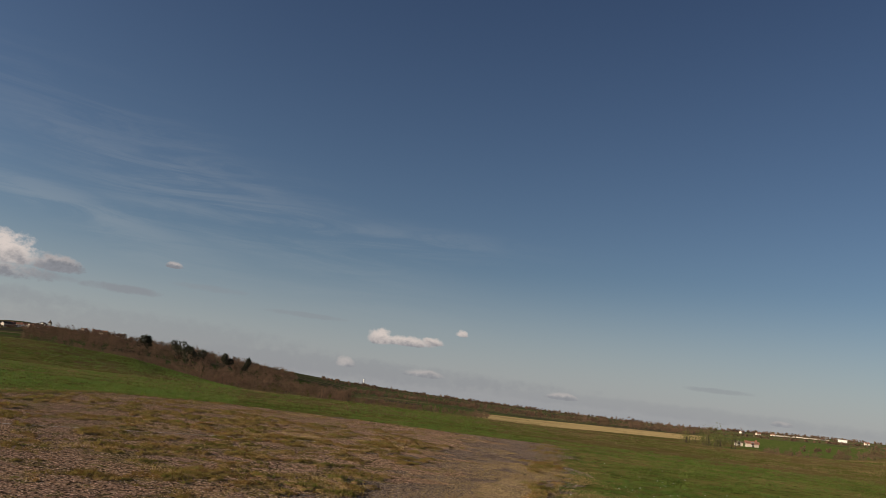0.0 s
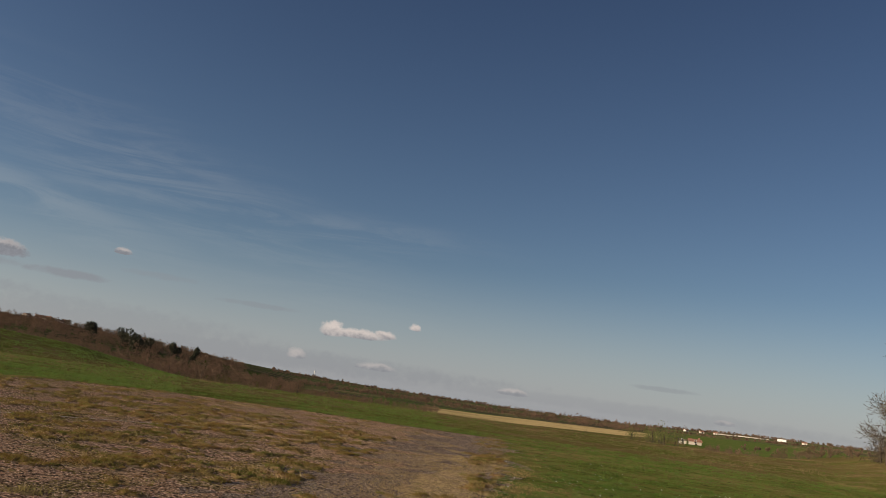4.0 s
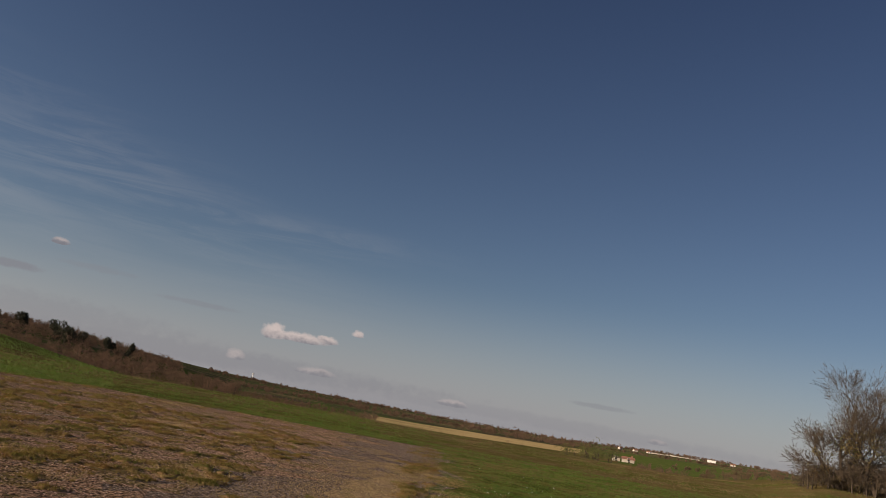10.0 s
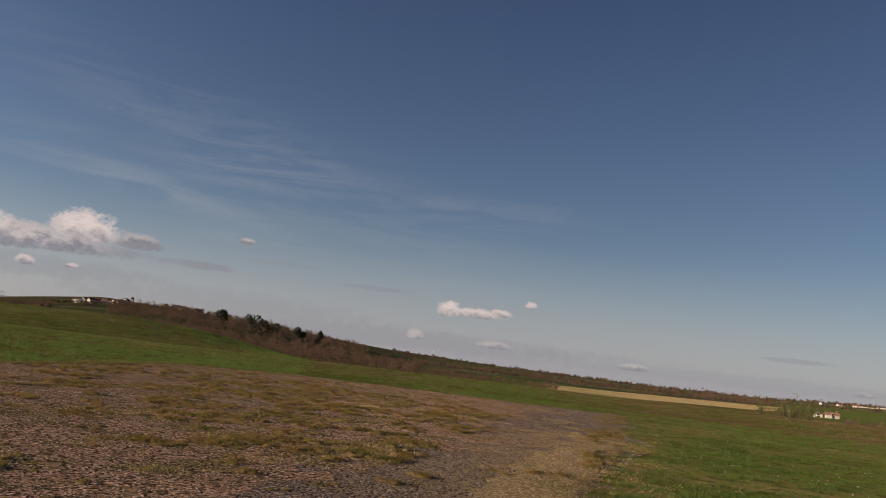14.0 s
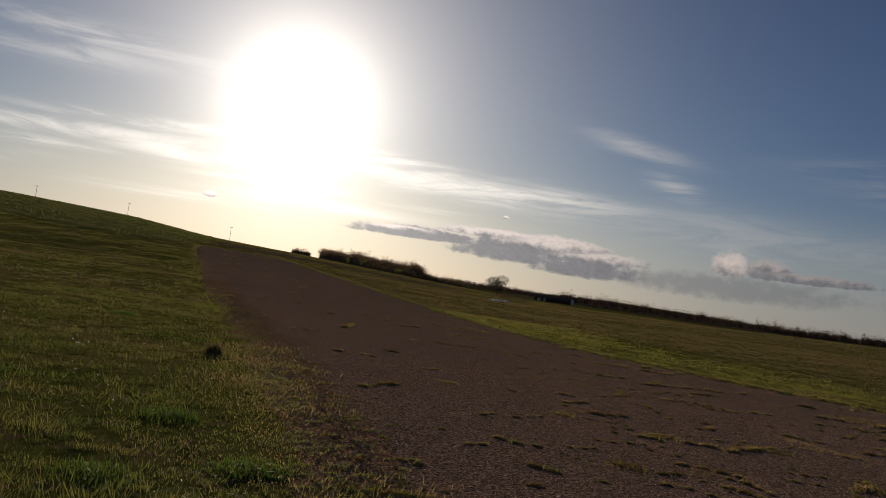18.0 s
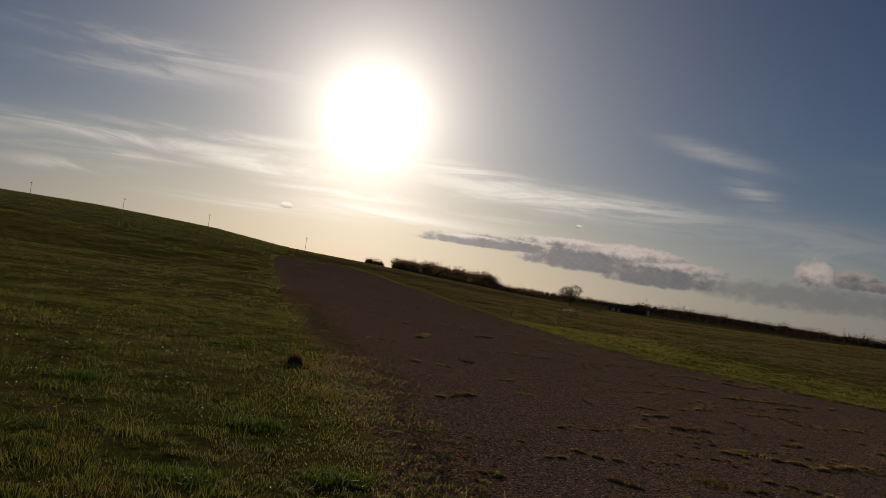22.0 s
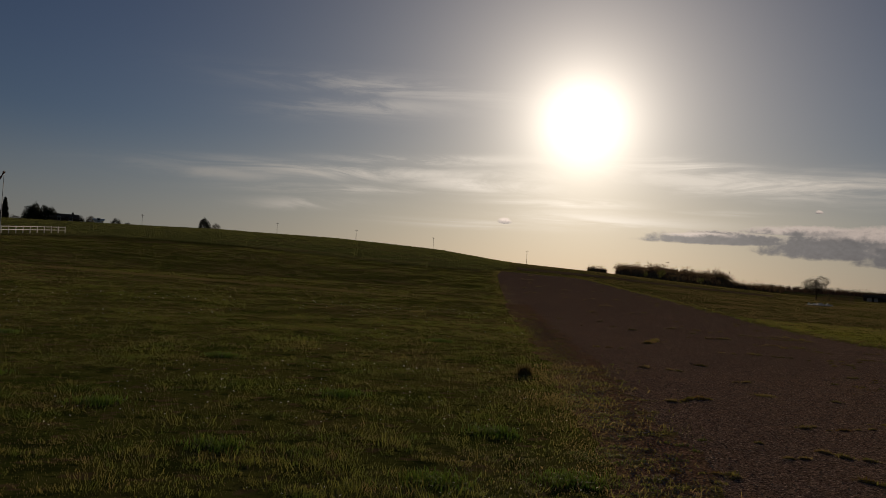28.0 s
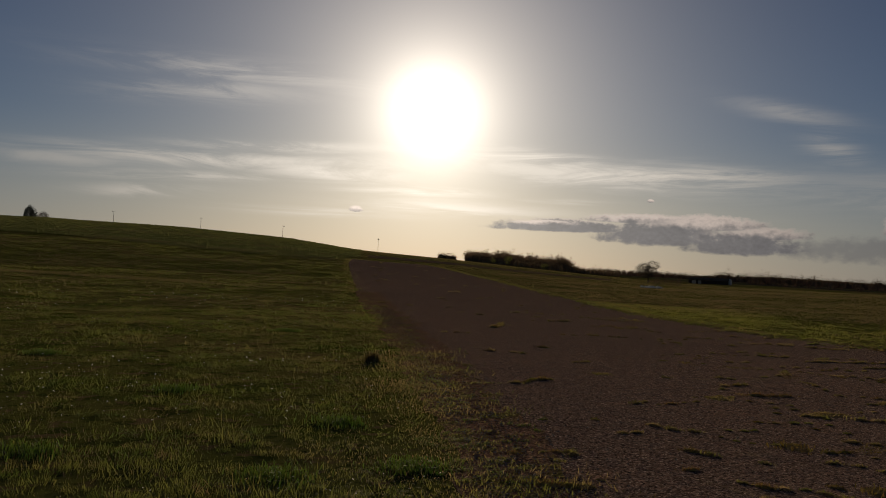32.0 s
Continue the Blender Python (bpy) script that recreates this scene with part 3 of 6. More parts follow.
def ground_height(x, y):
    x, y = np.asarray(x, float), np.asarray(y, float)
    r, az = np.hypot(x, y), np.degrees(np.arctan2(x, y))
    layers = [np.interp(az, a, z) for a, z in LAND]
    out = np.zeros_like(r)
    for i in range(len(RINGS) - 1):
        t = np.clip((r - RINGS[i]) / (RINGS[i + 1] - RINGS[i]), 0, 1)
        out = np.where(r >= RINGS[i], layers[i] * (1 - t) + layers[i + 1] * t, out)
    rough = np.clip((r - 60) / 200, 0, 1)
    return out + rough * (value_noise(x / 60, y / 60, 3) - 0.5) * 0.5


def polar(az, r):
    return r * math.sin(radians(az)), r * math.cos(radians(az))


def at_ground(az, r, sink=0.0):
    x, y = polar(az, r)
    return Vector((x, y, float(ground_height(x, y)) - sink))


def inside(x, y, poly):
    hit = np.zeros(np.shape(x), bool)
    for (x0, y0), (x1, y1) in zip(poly, poly[1:] + poly[:1]):
        if y0 != y1:
            hit ^= ((y0 > y) != (y1 > y)) & (x < (x1 - x0) * (y - y0) / (y1 - y0) + x0)
    return hit


def ragged(poly, step, amount, seed):
    """The outline cut into short steps and pushed in and out at random."""
    rng, out = np.random.RandomState(seed), []
    for (x0, y0), (x1, y1) in zip(poly, poly[1:] + poly[:1]):
        d = math.hypot(x1 - x0, y1 - y0)
        for k in range(max(1, int(d / step))):
            t = k / max(1, int(d / step))
            a = amount * (0.4 + 0.6 * min(1.0, d / 10))
            out.append((x0 + (x1 - x0) * t + rng.uniform(-a, a), y0 + (y1 - y0) * t + rng.uniform(-a, a)))
    return out


def drape(name, poly, cell, lift, mat, label, category, kind="structure"):
    """A sheet over the land within an outline."""
    p = np.array(poly)
    xs, ys = np.arange(p[:, 0].min() - cell, p[:, 0].max() + 2 * cell, cell), np.arange(p[:, 1].min() - cell, p[:, 1].max() + 2 * cell, cell)
    gx, gy = np.meshgrid(xs, ys, indexing="ij")
    ok = inside(gx, gy, poly)
    keep = ok[:-1, :-1] | ok[1:, :-1] | ok[:-1, 1:] | ok[1:, 1:]
    a, b = p, np.roll(p, -1, axis=0)
    need = np.zeros_like(ok)
    for i, j in ((0, 0), (1, 0), (0, 1), (1, 1)):
        need[i:i + keep.shape[0], j:j + keep.shape[1]] |= keep
    for i, j in zip(*np.nonzero(need & ~ok)):
        q = np.array([gx[i, j], gy[i, j]])
        t = np.clip(((q - a) * (b - a)).sum(1) / np.maximum(((b - a) ** 2).sum(1), 1e-9), 0, 1)
        c = a + (b - a) * t[:, None]
        gx[i, j], gy[i, j] = c[np.argmin(((c - q) ** 2).sum(1))]
    gz = ground_height(gx, gy) + lift * np.minimum(1 + (np.hypot(gx, gy) / 30) ** 2, 14 if lift < 0.02 else 2.5)
    index = np.full(ok.shape, -1)
    used = np.nonzero(need)
    index[used] = np.arange(len(used[0]))
    s = Soup()
    s.v = list(zip(gx[used], gy[used], gz[used]))
    s.f = [(index[i, j], index[i + 1, j], index[i + 1, j + 1], index[i, j + 1]) for i, j in zip(*np.nonzero(keep))]
    return tagged(new(name, s.mesh(name, mat)), label, category, "", kind)


# ---- ground ----


def build_ground():
    az = np.unique(np.concatenate([np.arange(-180, -40, 4.0), np.arange(-40, 165, 0.8), np.arange(165, 180.1, 3.0)]))[:-1]
    r = [0.6]
    while r[-1] < 4800:
        r.append(r[-1] * 1.045 + 0.05)
    r = np.array(r)
    ga, gr = np.meshgrid(np.radians(az), r, indexing="ij")
    x, y = gr * np.sin(ga), gr * np.cos(ga)
    z = ground_height(x, y)
    s = Soup()
    n, m = x.shape
    s.v = [(0, 0, 0)] + list(zip(x.ravel(), y.ravel(), z.ravel()))
    s.f = [(0, 1 + i * m, 1 + ((i + 1) % n) * m) for i in range(n)]
    s.f += [(1 + i * m + j, 1 + i * m + j + 1, 1 + ((i + 1) % n) * m + j + 1, 1 + ((i + 1) % n) * m + j) for i in range(n) for j in range(m - 1)]
    me = s.mesh("ground", GRASS, True)
    me.materials.append(MEADOW), me.materials.append(FARLAND)
    mid = np.zeros(3 * len(me.polygons))
    me.polygons.foreach_get("center", mid)
    mid = mid.reshape(-1, 3)
    rr, aa = np.hypot(mid[:, 0], mid[:, 1]), np.degrees(np.arctan2(mid[:, 0], mid[:, 1]))
    edge = np.interp(aa, [-180, 20, 30, 48, 55, 70, 85, 90, 100, 112, 128, 140, 155, 180], [900, 900, 500, 260, 240, 200, 150, 95, 62, 50, 43, 42, 48, 300])
    edge = edge + (value_noise(aa * 1.5, aa * 0 + 5) - 0.5) * 10
    me.polygons.foreach_set("material_index", np.where(rr > 420, 2, np.where(rr > edge, 1, 0)).astype(np.int32))
    tagged(new("ground", me), "rough green and straw-coloured grassland running to far fields", "ground", "", "structure")


build_ground()
APRON = [(0.9, 1.0), (1.6, 3.5), (2.0, 5.9), (2.4, 7.6), (2.7, 10.6), (3.4, 15.2), (4.4, 23.0), (7.4, 47.0), (10.5, 70.0), (15.0, 105.0), (18.0, 122.0),
         (30.0, 122.0), (28.8, 100.0), (26.6, 76.0), (20.6, 44.0), (17.9, 30.0), (17.1, 22.0), (17.8, 17.0), (18.8, 13.2), (19.6, 10.2), (21.6, 7.5),
         (24.6, 4.8), (30.0, 1.2), (38.5, -3.2), (40.0, -9.5), (36.0, -17.0), (33.6, -19.6), (32.8, -21.4), (31.6, -23.6), (18.5, -13.9), (14.6, -10.8), (11.4, -8.1),
         (9.0, -6.2), (4.5, -4.0), (1.0, -3.0), (0.3, -0.8)]
apron = ragged(APRON, 0.5, 0.16, 4)
drape("runway", apron, 0.8, 0.004, TARMAC, "old brown-grey tarmac runway with moss and weeds", "runway")
drape("gravel_path", ragged([(6.4, 0.9), (9.6, 3.6), (14.6, 6.4), (20.4, 7.0), (24.4, 4.2), (29.8, 0.6), (38.2, -3.6), (39.6, -9.6), (35.6, -16.8), (33.3, -19.3), (32.5, -21.1), (31.4, -23.2), (18.7, -13.8), (14.7, -10.6), (11.5, -7.9), (9.0, -6.0), (6.0, -4.4)], 0.35, 1.3, 5), 0.45, 0.006, GRAVEL,
      "grey-brown gravelly surface of the old apron", "gravel path")
drape("weathered_apron", ragged([(8.6, -1.2), (7.6, 1.6), (9.6, 4.2), (14.6, 6.6), (20.4, 7.2), (24.0, 4.4), (29.6, 0.7), (38.0, -3.7), (39.3, -9.6), (35.3, -16.6), (33.0, -19.0), (31.6, -19.8), (23.0, -12.6), (13.2, -5.2)], 0.35, 1.5, 6), 0.45, 0.0085, MOSSY,
      "tarmac overgrown with brown moss and yellow weeds", "runway")

# ---- fields laid over the land ----


def sector(az0, r0, az1, r1, az2, r2, az3, r3, steps=8):
    """An outline from two bearings and ranges along the near side and two along the far side."""
    near = [polar(az0 + (az1 - az0) * t / steps, r0 + (r1 - r0) * t / steps) for t in range(steps + 1)]
    far_side = [polar(az2 + (az3 - az2) * t / steps, r2 + (r3 - r2) * t / steps) for t in range(steps + 1)]
    return near + far_side


CROP_EDGE = [polar(*p) for p in ((-34, 120), (-26, 128), (-19, 152), (-12, 140), (-4, 122), (2, 114), (7, 116), (9, 150), (9, 330), (-10, 330), (-34, 330))]
drape("crop_field", ragged(CROP_EDGE, 4, 0.8, 7), 2.6, 0.03, CROP, "low dark green crop on the rising hill", "field")
drape("ploughed_strip", ragged(sector(9.5, 150, 27, 175, 27, 215, 9.5, 190), 4, 0.6, 8), 4.0, 0.03, PLOUGH, "brown bare soil strip across the slope", "field")
drape("stubble_field", ragged(sector(121.2, 265, 137.5, 430, 136.5, 620, 121.0, 420), 6, 0.8, 9), 8.0, 0.03, STUBBLE, "pale straw-coloured stubble field in the valley", "field")
drape("wheat_field", ragged(sector(139, 330, 154, 260, 154, 620, 139, 760), 8, 1.0, 10), 10.0, 0.03, GREENFIELD, "bright green winter wheat field", "field")
drape("wheat_strip", ragged(sector(116.5, 300, 121.0, 265, 121.0, 420, 117.5, 520), 6, 1.0, 11), 8.0, 0.03, GREENFIELD, "narrow strip of green winter wheat", "field")
drape("valley_pasture", ragged(sector(126, 215, 139, 240, 139, 330, 126, 290), 6, 1.0, 12), 8.0, 0.03, GREENFIELD, "green pasture below the grass plateau", "field")
drape("hill_pasture", ragged(sector(104.5, 560, 108, 520, 111, 700, 105, 820), 6, 1.0, 13), 10.0, 0.03, GREENFIELD, "green pasture among bare woods", "field")
drape("fallow_patch", ragged(sector(85.5, 170, 89.5, 120, 89.5, 240, 85.5, 260), 4, 1.0, 14), 6.0, 0.03, PLOUGH, "reddish bare soil below the field", "field")

# ---- grass, weeds and straw as blades ----


def blades(rng, x, y, height, width, lean=0.45, fine=True, way=None, lift=0.0):
    """Blades of grass, bent over at the tip; far ones are a single triangle."""
    n = len(x)
    z = ground_height(x, y) + lift
    turn = rng.uniform(0, 2 * math.pi, n)
    way = rng.uniform(0, 2 * math.pi, n) if way is None else way
    bend = rng.uniform(0.1, 1.0, n) * lean
    sx, sy = np.cos(turn) * width * 0.5, np.sin(turn) * width * 0.5
    mx, my, mz = x + np.cos(way) * bend * height * 0.35, y + np.sin(way) * bend * height * 0.35, z + height * 0.6
    tx, ty, tz = x + np.cos(way) * bend * height * 1.1, y + np.sin(way) * bend * height * 1.1, z + height * np.maximum(1 - 0.35 * bend, 0.45)
    a = np.stack([x - sx, y - sy, z - 0.01], 1)
    b = np.stack([x + sx, y + sy, z - 0.01], 1)
    c = np.stack([mx + sx * 0.6, my + sy * 0.6, mz], 1)
    d = np.stack([mx - sx * 0.6, my - sy * 0.6, mz], 1)
    e = np.stack([tx, ty, tz], 1)
    if not fine:
        return np.stack([a, b, e], 1)
    return np.concatenate([np.stack([a, b, c], 1), np.stack([a, c, d], 1), np.stack([d, c, e], 1)])


def sow(rng, az0, az1, r0, r1, count):
    az = np.radians(rng.uniform(az0, az1, count))
    r = np.sqrt(rng.uniform(r0 * r0, r1 * r1, count))
    return r * np.sin(az), r * np.cos(az)


def off_tarmac(x, y):
    return ~inside(x, y, apron)


def meadow(name, mat, label, bands, seed, lean=1.1):
    rng, out = np.random.RandomState(seed), []
    for az0, az1, r0, r1, per_m2, height, width in bands:
        area = (r1 * r1 - r0 * r0) * math.pi * (az1 - az0) / 360
        x, y = sow(rng, az0, az1, r0, r1, int(area * per_m2))
        clump = value_noise(x / 0.55, y / 0.55, seed) * 0.6 + value_noise(x / 2.3, y / 2.3, seed + 1) * 0.5
        if r0 >= 15:
            clump = 0.25 + 0.6 * clump if r0 < 28 else 0.38 + 0.35 * clump
        keep = off_tarmac(x, y) & (rng.uniform(0, 1, len(x)) < np.clip((clump - 0.22) * 1.9, 0.08, 1))
        x, y, clump = x[keep], y[keep], clump[keep]
        h = height * (0.25 + 1.6 * clump ** 3) * rng.uniform(0.6, 1.3, len(x))
        out.append(blades(rng, x, y, h, width * rng.uniform(0.7, 1.3, len(x)), lean, r1 < 9 or 12 < r0 < 14))
    tagged(new(name, triangles(name, np.concatenate(out), mat)), label, "grass", "", "stuff")


FAR_EDGE = APRON[23:10:-1]


def tufts(name, mat, label, bands, seed, lean=1.5, bare=0.22, fade=None, margin=None):
    """Grass in tufts: blades that bend outward from each heart, thick in patches and thin between.
    fade: bearings between which it thickens; margin: metres past the runway's far edge between which it thickens."""
    rng, out = np.random.RandomState(seed), []
    for az0, az1, r0, r1, per_m2, count, spread, height, width in bands:
        area = (r1 * r1 - r0 * r0) * math.pi * (az1 - az0) / 360
        x, y = sow(rng, az0, az1, r0, r1, int(area * per_m2))
        k = 1 + r0 / 40
        patch = value_noise(x / (0.42 * k), y / (0.42 * k), seed) * 0.55 + value_noise(x / 2.2, y / 2.2, seed + 1) * 0.3 + value_noise(x / 9, y / 9, seed + 2) * 0.15
        keep = off_tarmac(x, y) & (rng.uniform(0, 1, len(x)) < np.clip((patch - bare) * 2.0, 0.10, 1))
        if fade:
            az = np.degrees(np.arctan2(x, y))
            keep &= rng.uniform(0, 1, len(x)) < np.clip((az - fade[0]) / (fade[1] - fade[0]), 0, 1)
        if margin:
            past = x - np.interp(y, [q[1] for q in FAR_EDGE], [q[0] for q in FAR_EDGE]) + 5 * (value_noise(x / 7, y / 7, seed + 3) - 0.5)
            keep &= rng.uniform(0, 1, len(x)) < np.clip((past - margin[0]) / (margin[1] - margin[0]), 0.06, 1)
        x, y, patch = x[keep], y[keep], patch[keep]
        size = np.exp(rng.normal(0, 0.25, len(x))) * (0.25 + 2.6 * patch ** 2)
        i = np.repeat(np.arange(len(x)), count)
        n = len(i)
        ang, out_r = rng.uniform(0, 2 * math.pi, n), np.sqrt(rng.uniform(0, 1, n))
        bx, by = x[i] + np.cos(ang) * out_r * spread * size[i], y[i] + np.sin(ang) * out_r * spread * size[i]
        h = height * size[i] * rng.uniform(0.4, 1.2, n) * (1 - 0.45 * out_r ** 2)
        out.append(blades(rng, bx, by, h, width * rng.uniform(0.6, 1.4, n), lean, r1 <= 8, ang + rng.normal(0, 0.7, n)))
    tagged(new(name, triangles(name, np.concatenate(out), mat)), label, "grass", "", "stuff")


tufts("verge_grass", BLADE, "tufted olive grass with bare brown gaps beside the tarmac",
      [(-32, 24, 3.4, 8, 40, 38, 0.12, 0.074, 0.0056), (-32, 22, 8, 15, 40, 22, 0.15, 0.078, 0.009), (-32, 18, 15, 28, 30, 14, 0.17, 0.075, 0.015), (-32, 16, 28, 55, 12, 9, 0.24, 0.090, 0.030), (-32, 12, 55, 130, 3.0, 8, 0.5, 0.11, 0.070)], 21, 1.8, 0.24)
meadow("verge_fill", BLADE, "short thin grass between the tufts of the verge",
       [(-180, 180, 0.2, 3.5, 300, 0.05, 0.006), (150, 180, 3.5, 12, 90, 0.06, 0.012), (-180, -32, 3.5, 12, 90, 0.06, 0.012), (-32, 22, 3.5, 8, 1100, 0.045, 0.0050), (-32, 20, 8, 15, 700, 0.042, 0.0075), (-32, 18, 15, 28, 220, 0.045, 0.013)], 27, lean=1.9)
tufts("dry_stalks", HAY, "thin dry brown stalks among the verge grass",
      [(-32, 24, 3.2, 8, 70, 10, 0.12, 0.05, 0.004), (-32, 22, 8, 15, 44, 9, 0.16, 0.05, 0.006), (-32, 18, 15, 30, 16, 8, 0.25, 0.055, 0.012), (-32, 14, 30, 60, 5, 7, 0.4, 0.06, 0.026), (-32, 12, 60, 120, 1.2, 7, 0.6, 0.07, 0.05)], 28, 1.6, 0.2)
tufts("field_grass", SUNNY, "sunlit yellow-green grass beyond the tarmac edge",
      [(14, 84, 15, 30, 30, 13, 0.15, 0.075, 0.011), (12, 84, 30, 50, 14, 12, 0.24, 0.085, 0.020)], 22, 1.0, -0.2, (94, 72), (11, 5))
tufts("brown_grass", HAY, "thin brownish grass of the meadow behind the runway verge",
      [(16, 80, 22, 45, 12, 11, 0.24, 0.075, 0.017), (14, 80, 45, 75, 4.0, 9, 0.40, 0.09, 0.036), (14, 62, 75, 130, 1.2, 8, 0.7, 0.10, 0.06)], 29, 1.0, -0.1, (86, 66), (5, 12))
tufts("rough_grass", DULL, "dull olive and brown rough grass on the slope and fields",
      [(10, 96, 45, 75, 4.4, 8, 0.40, 0.09, 0.040), (8, 92, 75, 130, 1.4, 7, 0.7, 0.11, 0.065), (8, 34, 130, 330, 0.4, 7, 1.4, 0.13, 0.12), (34, 62, 130, 300, 0.25, 7, 1.4, 0.13, 0.12)], 25, 0.9, -0.1, (98, 80))
tufts("plateau_grass", LUSH, "bright short green grass on the plateau",
      [(112, 158, 7.5, 13, 70, 30, 0.10, 0.075, 0.0068), (112, 158, 13, 24, 44, 18, 0.13, 0.075, 0.011), (112, 158, 24, 45, 17, 11, 0.24, 0.08, 0.020), (112, 126, 45, 70, 2.2, 9, 0.4, 0.10, 0.04), (126, 158, 42, 75, 0.8, 9, 0.4, 0.10, 0.04)], 23, 1.2, -0.1)
tufts("apron_grass", LUSH, "lush green grass along the far apron edge",
      [(56, 98, 14, 30, 26, 13, 0.17, 0.10, 0.013), (56, 104, 30, 52, 10, 11, 0.26, 0.11, 0.024), (80, 104, 52, 130, 1.8, 9, 0.6, 0.12, 0.055), (88, 122, 28, 75, 2.4, 9, 0.4, 0.12, 0.036)], 26, 1.0, -0.1, (56, 84))
tufts("dry_grass", HAY, "reddish dry grass towards the plateau edge",
      [(124, 158, 30, 45, 3.5, 9, 0.22, 0.08, 0.016), (122, 158, 45, 84, 3.6, 10, 0.35, 0.10, 0.028), (92, 122, 54, 84, 2.4, 9, 0.35, 0.11, 0.032), (-30, 14, 45, 110, 0.9, 8, 0.5, 0.09, 0.045)], 24, 1.4, 0.2)


def verge_edge():
    """Ragged tufts along the edge of the tarmac."""
    rng, out = np.random.RandomState(31), []
    for (x0, y0), (x1, y1) in zip(APRON, APRON[1:] + APRON[:1]):
        d, mid = math.hypot(x1 - x0, y1 - y0), math.hypot((x0 + x1) / 2, (y0 + y1) / 2)
        if mid < 4 or (x0 > 32 and y0 < 5):
            continue
        n = int(d * (700 if mid < 16 else 300 if mid < 35 else 60))
        t = rng.uniform(0, 1, n)
        x, y = x0 + (x1 - x0) * t, y0 + (y1 - y0) * t
        w = 0.9 if mid < 35 else 1.2
        lump = value_noise(x / 0.5, y / 0.5, 5)
        x, y = x + rng.normal(0, 0.42, n) * w + (lump - 0.5) * 1.2, y + rng.normal(0, 0.42, n) * w + (lump - 0.5) * 1.2
        out.append(blades(rng, x, y, rng.uniform(0.015, 0.07, n) * (0.3 + 1.2 * lump), np.full(n, 0.005 + 0.0008 * mid), 2.2, mid < 14))
    tagged(new("edge_weeds", triangles("edge_weeds", np.concatenate(out), MOSS)), "ragged yellow-green weeds creeping over the tarmac edge", "weeds", "", "stuff")


verge_edge()


def mound(soup, rng, x, y, size, height, turn, sides=9, z=0.0):
    """A low uneven hump of moss or soil."""
    ca, sa = math.cos(turn), math.sin(turn)
    base = len(soup.v)
    for ring, (k, h) in enumerate(((1.0, -0.01), (0.72, 0.6), (0.36, 0.95))):
        for i in range(sides):
            t = 2 * math.pi * i / sides
            q = k * rng.uniform(0.8, 1.2)
            u, v = math.cos(t) * size[0] * q, math.sin(t) * size[1] * q
            soup.v.append((x + u * ca - v * sa, y + u * sa + v * ca, z + max(h * height * rng.uniform(0.8, 1.2), -0.01)))
    soup.v.append((x, y, z + height))
    for ring in range(2):
        for i in range(sides):
            a, b = base + ring * sides + i, base + ring * sides + (i + 1) % sides
            soup.f.append((a, b, b + sides, a + sides))
    for i in range(sides):
        soup.f.append((base + 2 * sides + i, base + 2 * sides + (i + 1) % sides, base + 3 * sides))


def weed_mat(x, y):
    """Above nought where weeds have matted over the apron."""
    az, r = np.degrees(np.arctan2(x, y)), np.hypot(x, y)
    thick = np.interp(az, [30, 50, 65, 76, 84, 92, 100, 112, 117, 120, 123.5, 125.5, 128], [-0.2, 0.12, 0.22, 0.3, 0.45, 0.65, 0.9, 1.0, 0.75, 0.15, 0.15, 0.9, 1.0])
    thick = np.where((y + 4.3 + 0.776 * (x - 11.5) < 0.6 * (value_noise(x, y, 37) - 0.3)) & (az < 124.5), -0.1, thick)
    patch = value_noise(x / 1.3, y / 1.3, 33) * 0.45 + value_noise(x / 0.38, y / 0.38, 34) * 0.40 + value_noise(x / 0.17, y / 0.17, 35) * 0.15
    return patch - (0.775 - 0.25 * thick * np.clip((r - 4) / 9, 0.45, 1) - 0.04 * (r > 14))


def road_lift(r):
    """How far the surfaces of the strip lie over the land at this range."""
    return 0.0085 * np.minimum(1 + (np.asarray(r) / 30) ** 2, 14)


def weed_carpet():
    """Flat mats of moss, weeds and dead stalks spread over the apron."""
    rng, green, dry = np.random.RandomState(42), [], []
    for r0, r1, per_m2 in ((6.5, 14, 1300), (14, 26, 600), (26, 46, 170)):
        x, y = sow(rng, 32, 128, r0, r1, int((r1 * r1 - r0 * r0) * math.pi * 96 / 360 * per_m2))
        mat = weed_mat(x, y)
        keep = inside(x, y, apron) & (mat > 0)
        x, y, mat = x[keep], y[keep], mat[keep]
        n, r = len(x), np.hypot(x, y)
        tri = blades(rng, x, y, rng.uniform(0.012, 0.040, n) * (0.4 + 2.2 * np.clip(mat * 5, 0, 1)), (0.006 + 0.0008 * r) * rng.uniform(0.6, 1.4, n), 1.9, False, None, 0.6 * road_lift(r))
        straw = value_noise(x / 0.9, y / 0.9, 36) + rng.normal(0, 0.12, n) > 0.60
        green.append(tri[~straw]), dry.append(tri[straw])
    tagged(new("weed_carpet", triangles("weed_carpet", np.concatenate(green), CARPET)), "flat mats of moss and olive weeds over the apron", "weeds", "", "stuff")
    tagged(new("dry_carpet", triangles("dry_carpet", np.concatenate(dry), STRAW)), "flat straw-coloured dead weeds over the apron", "weeds", "", "stuff")


weed_carpet()


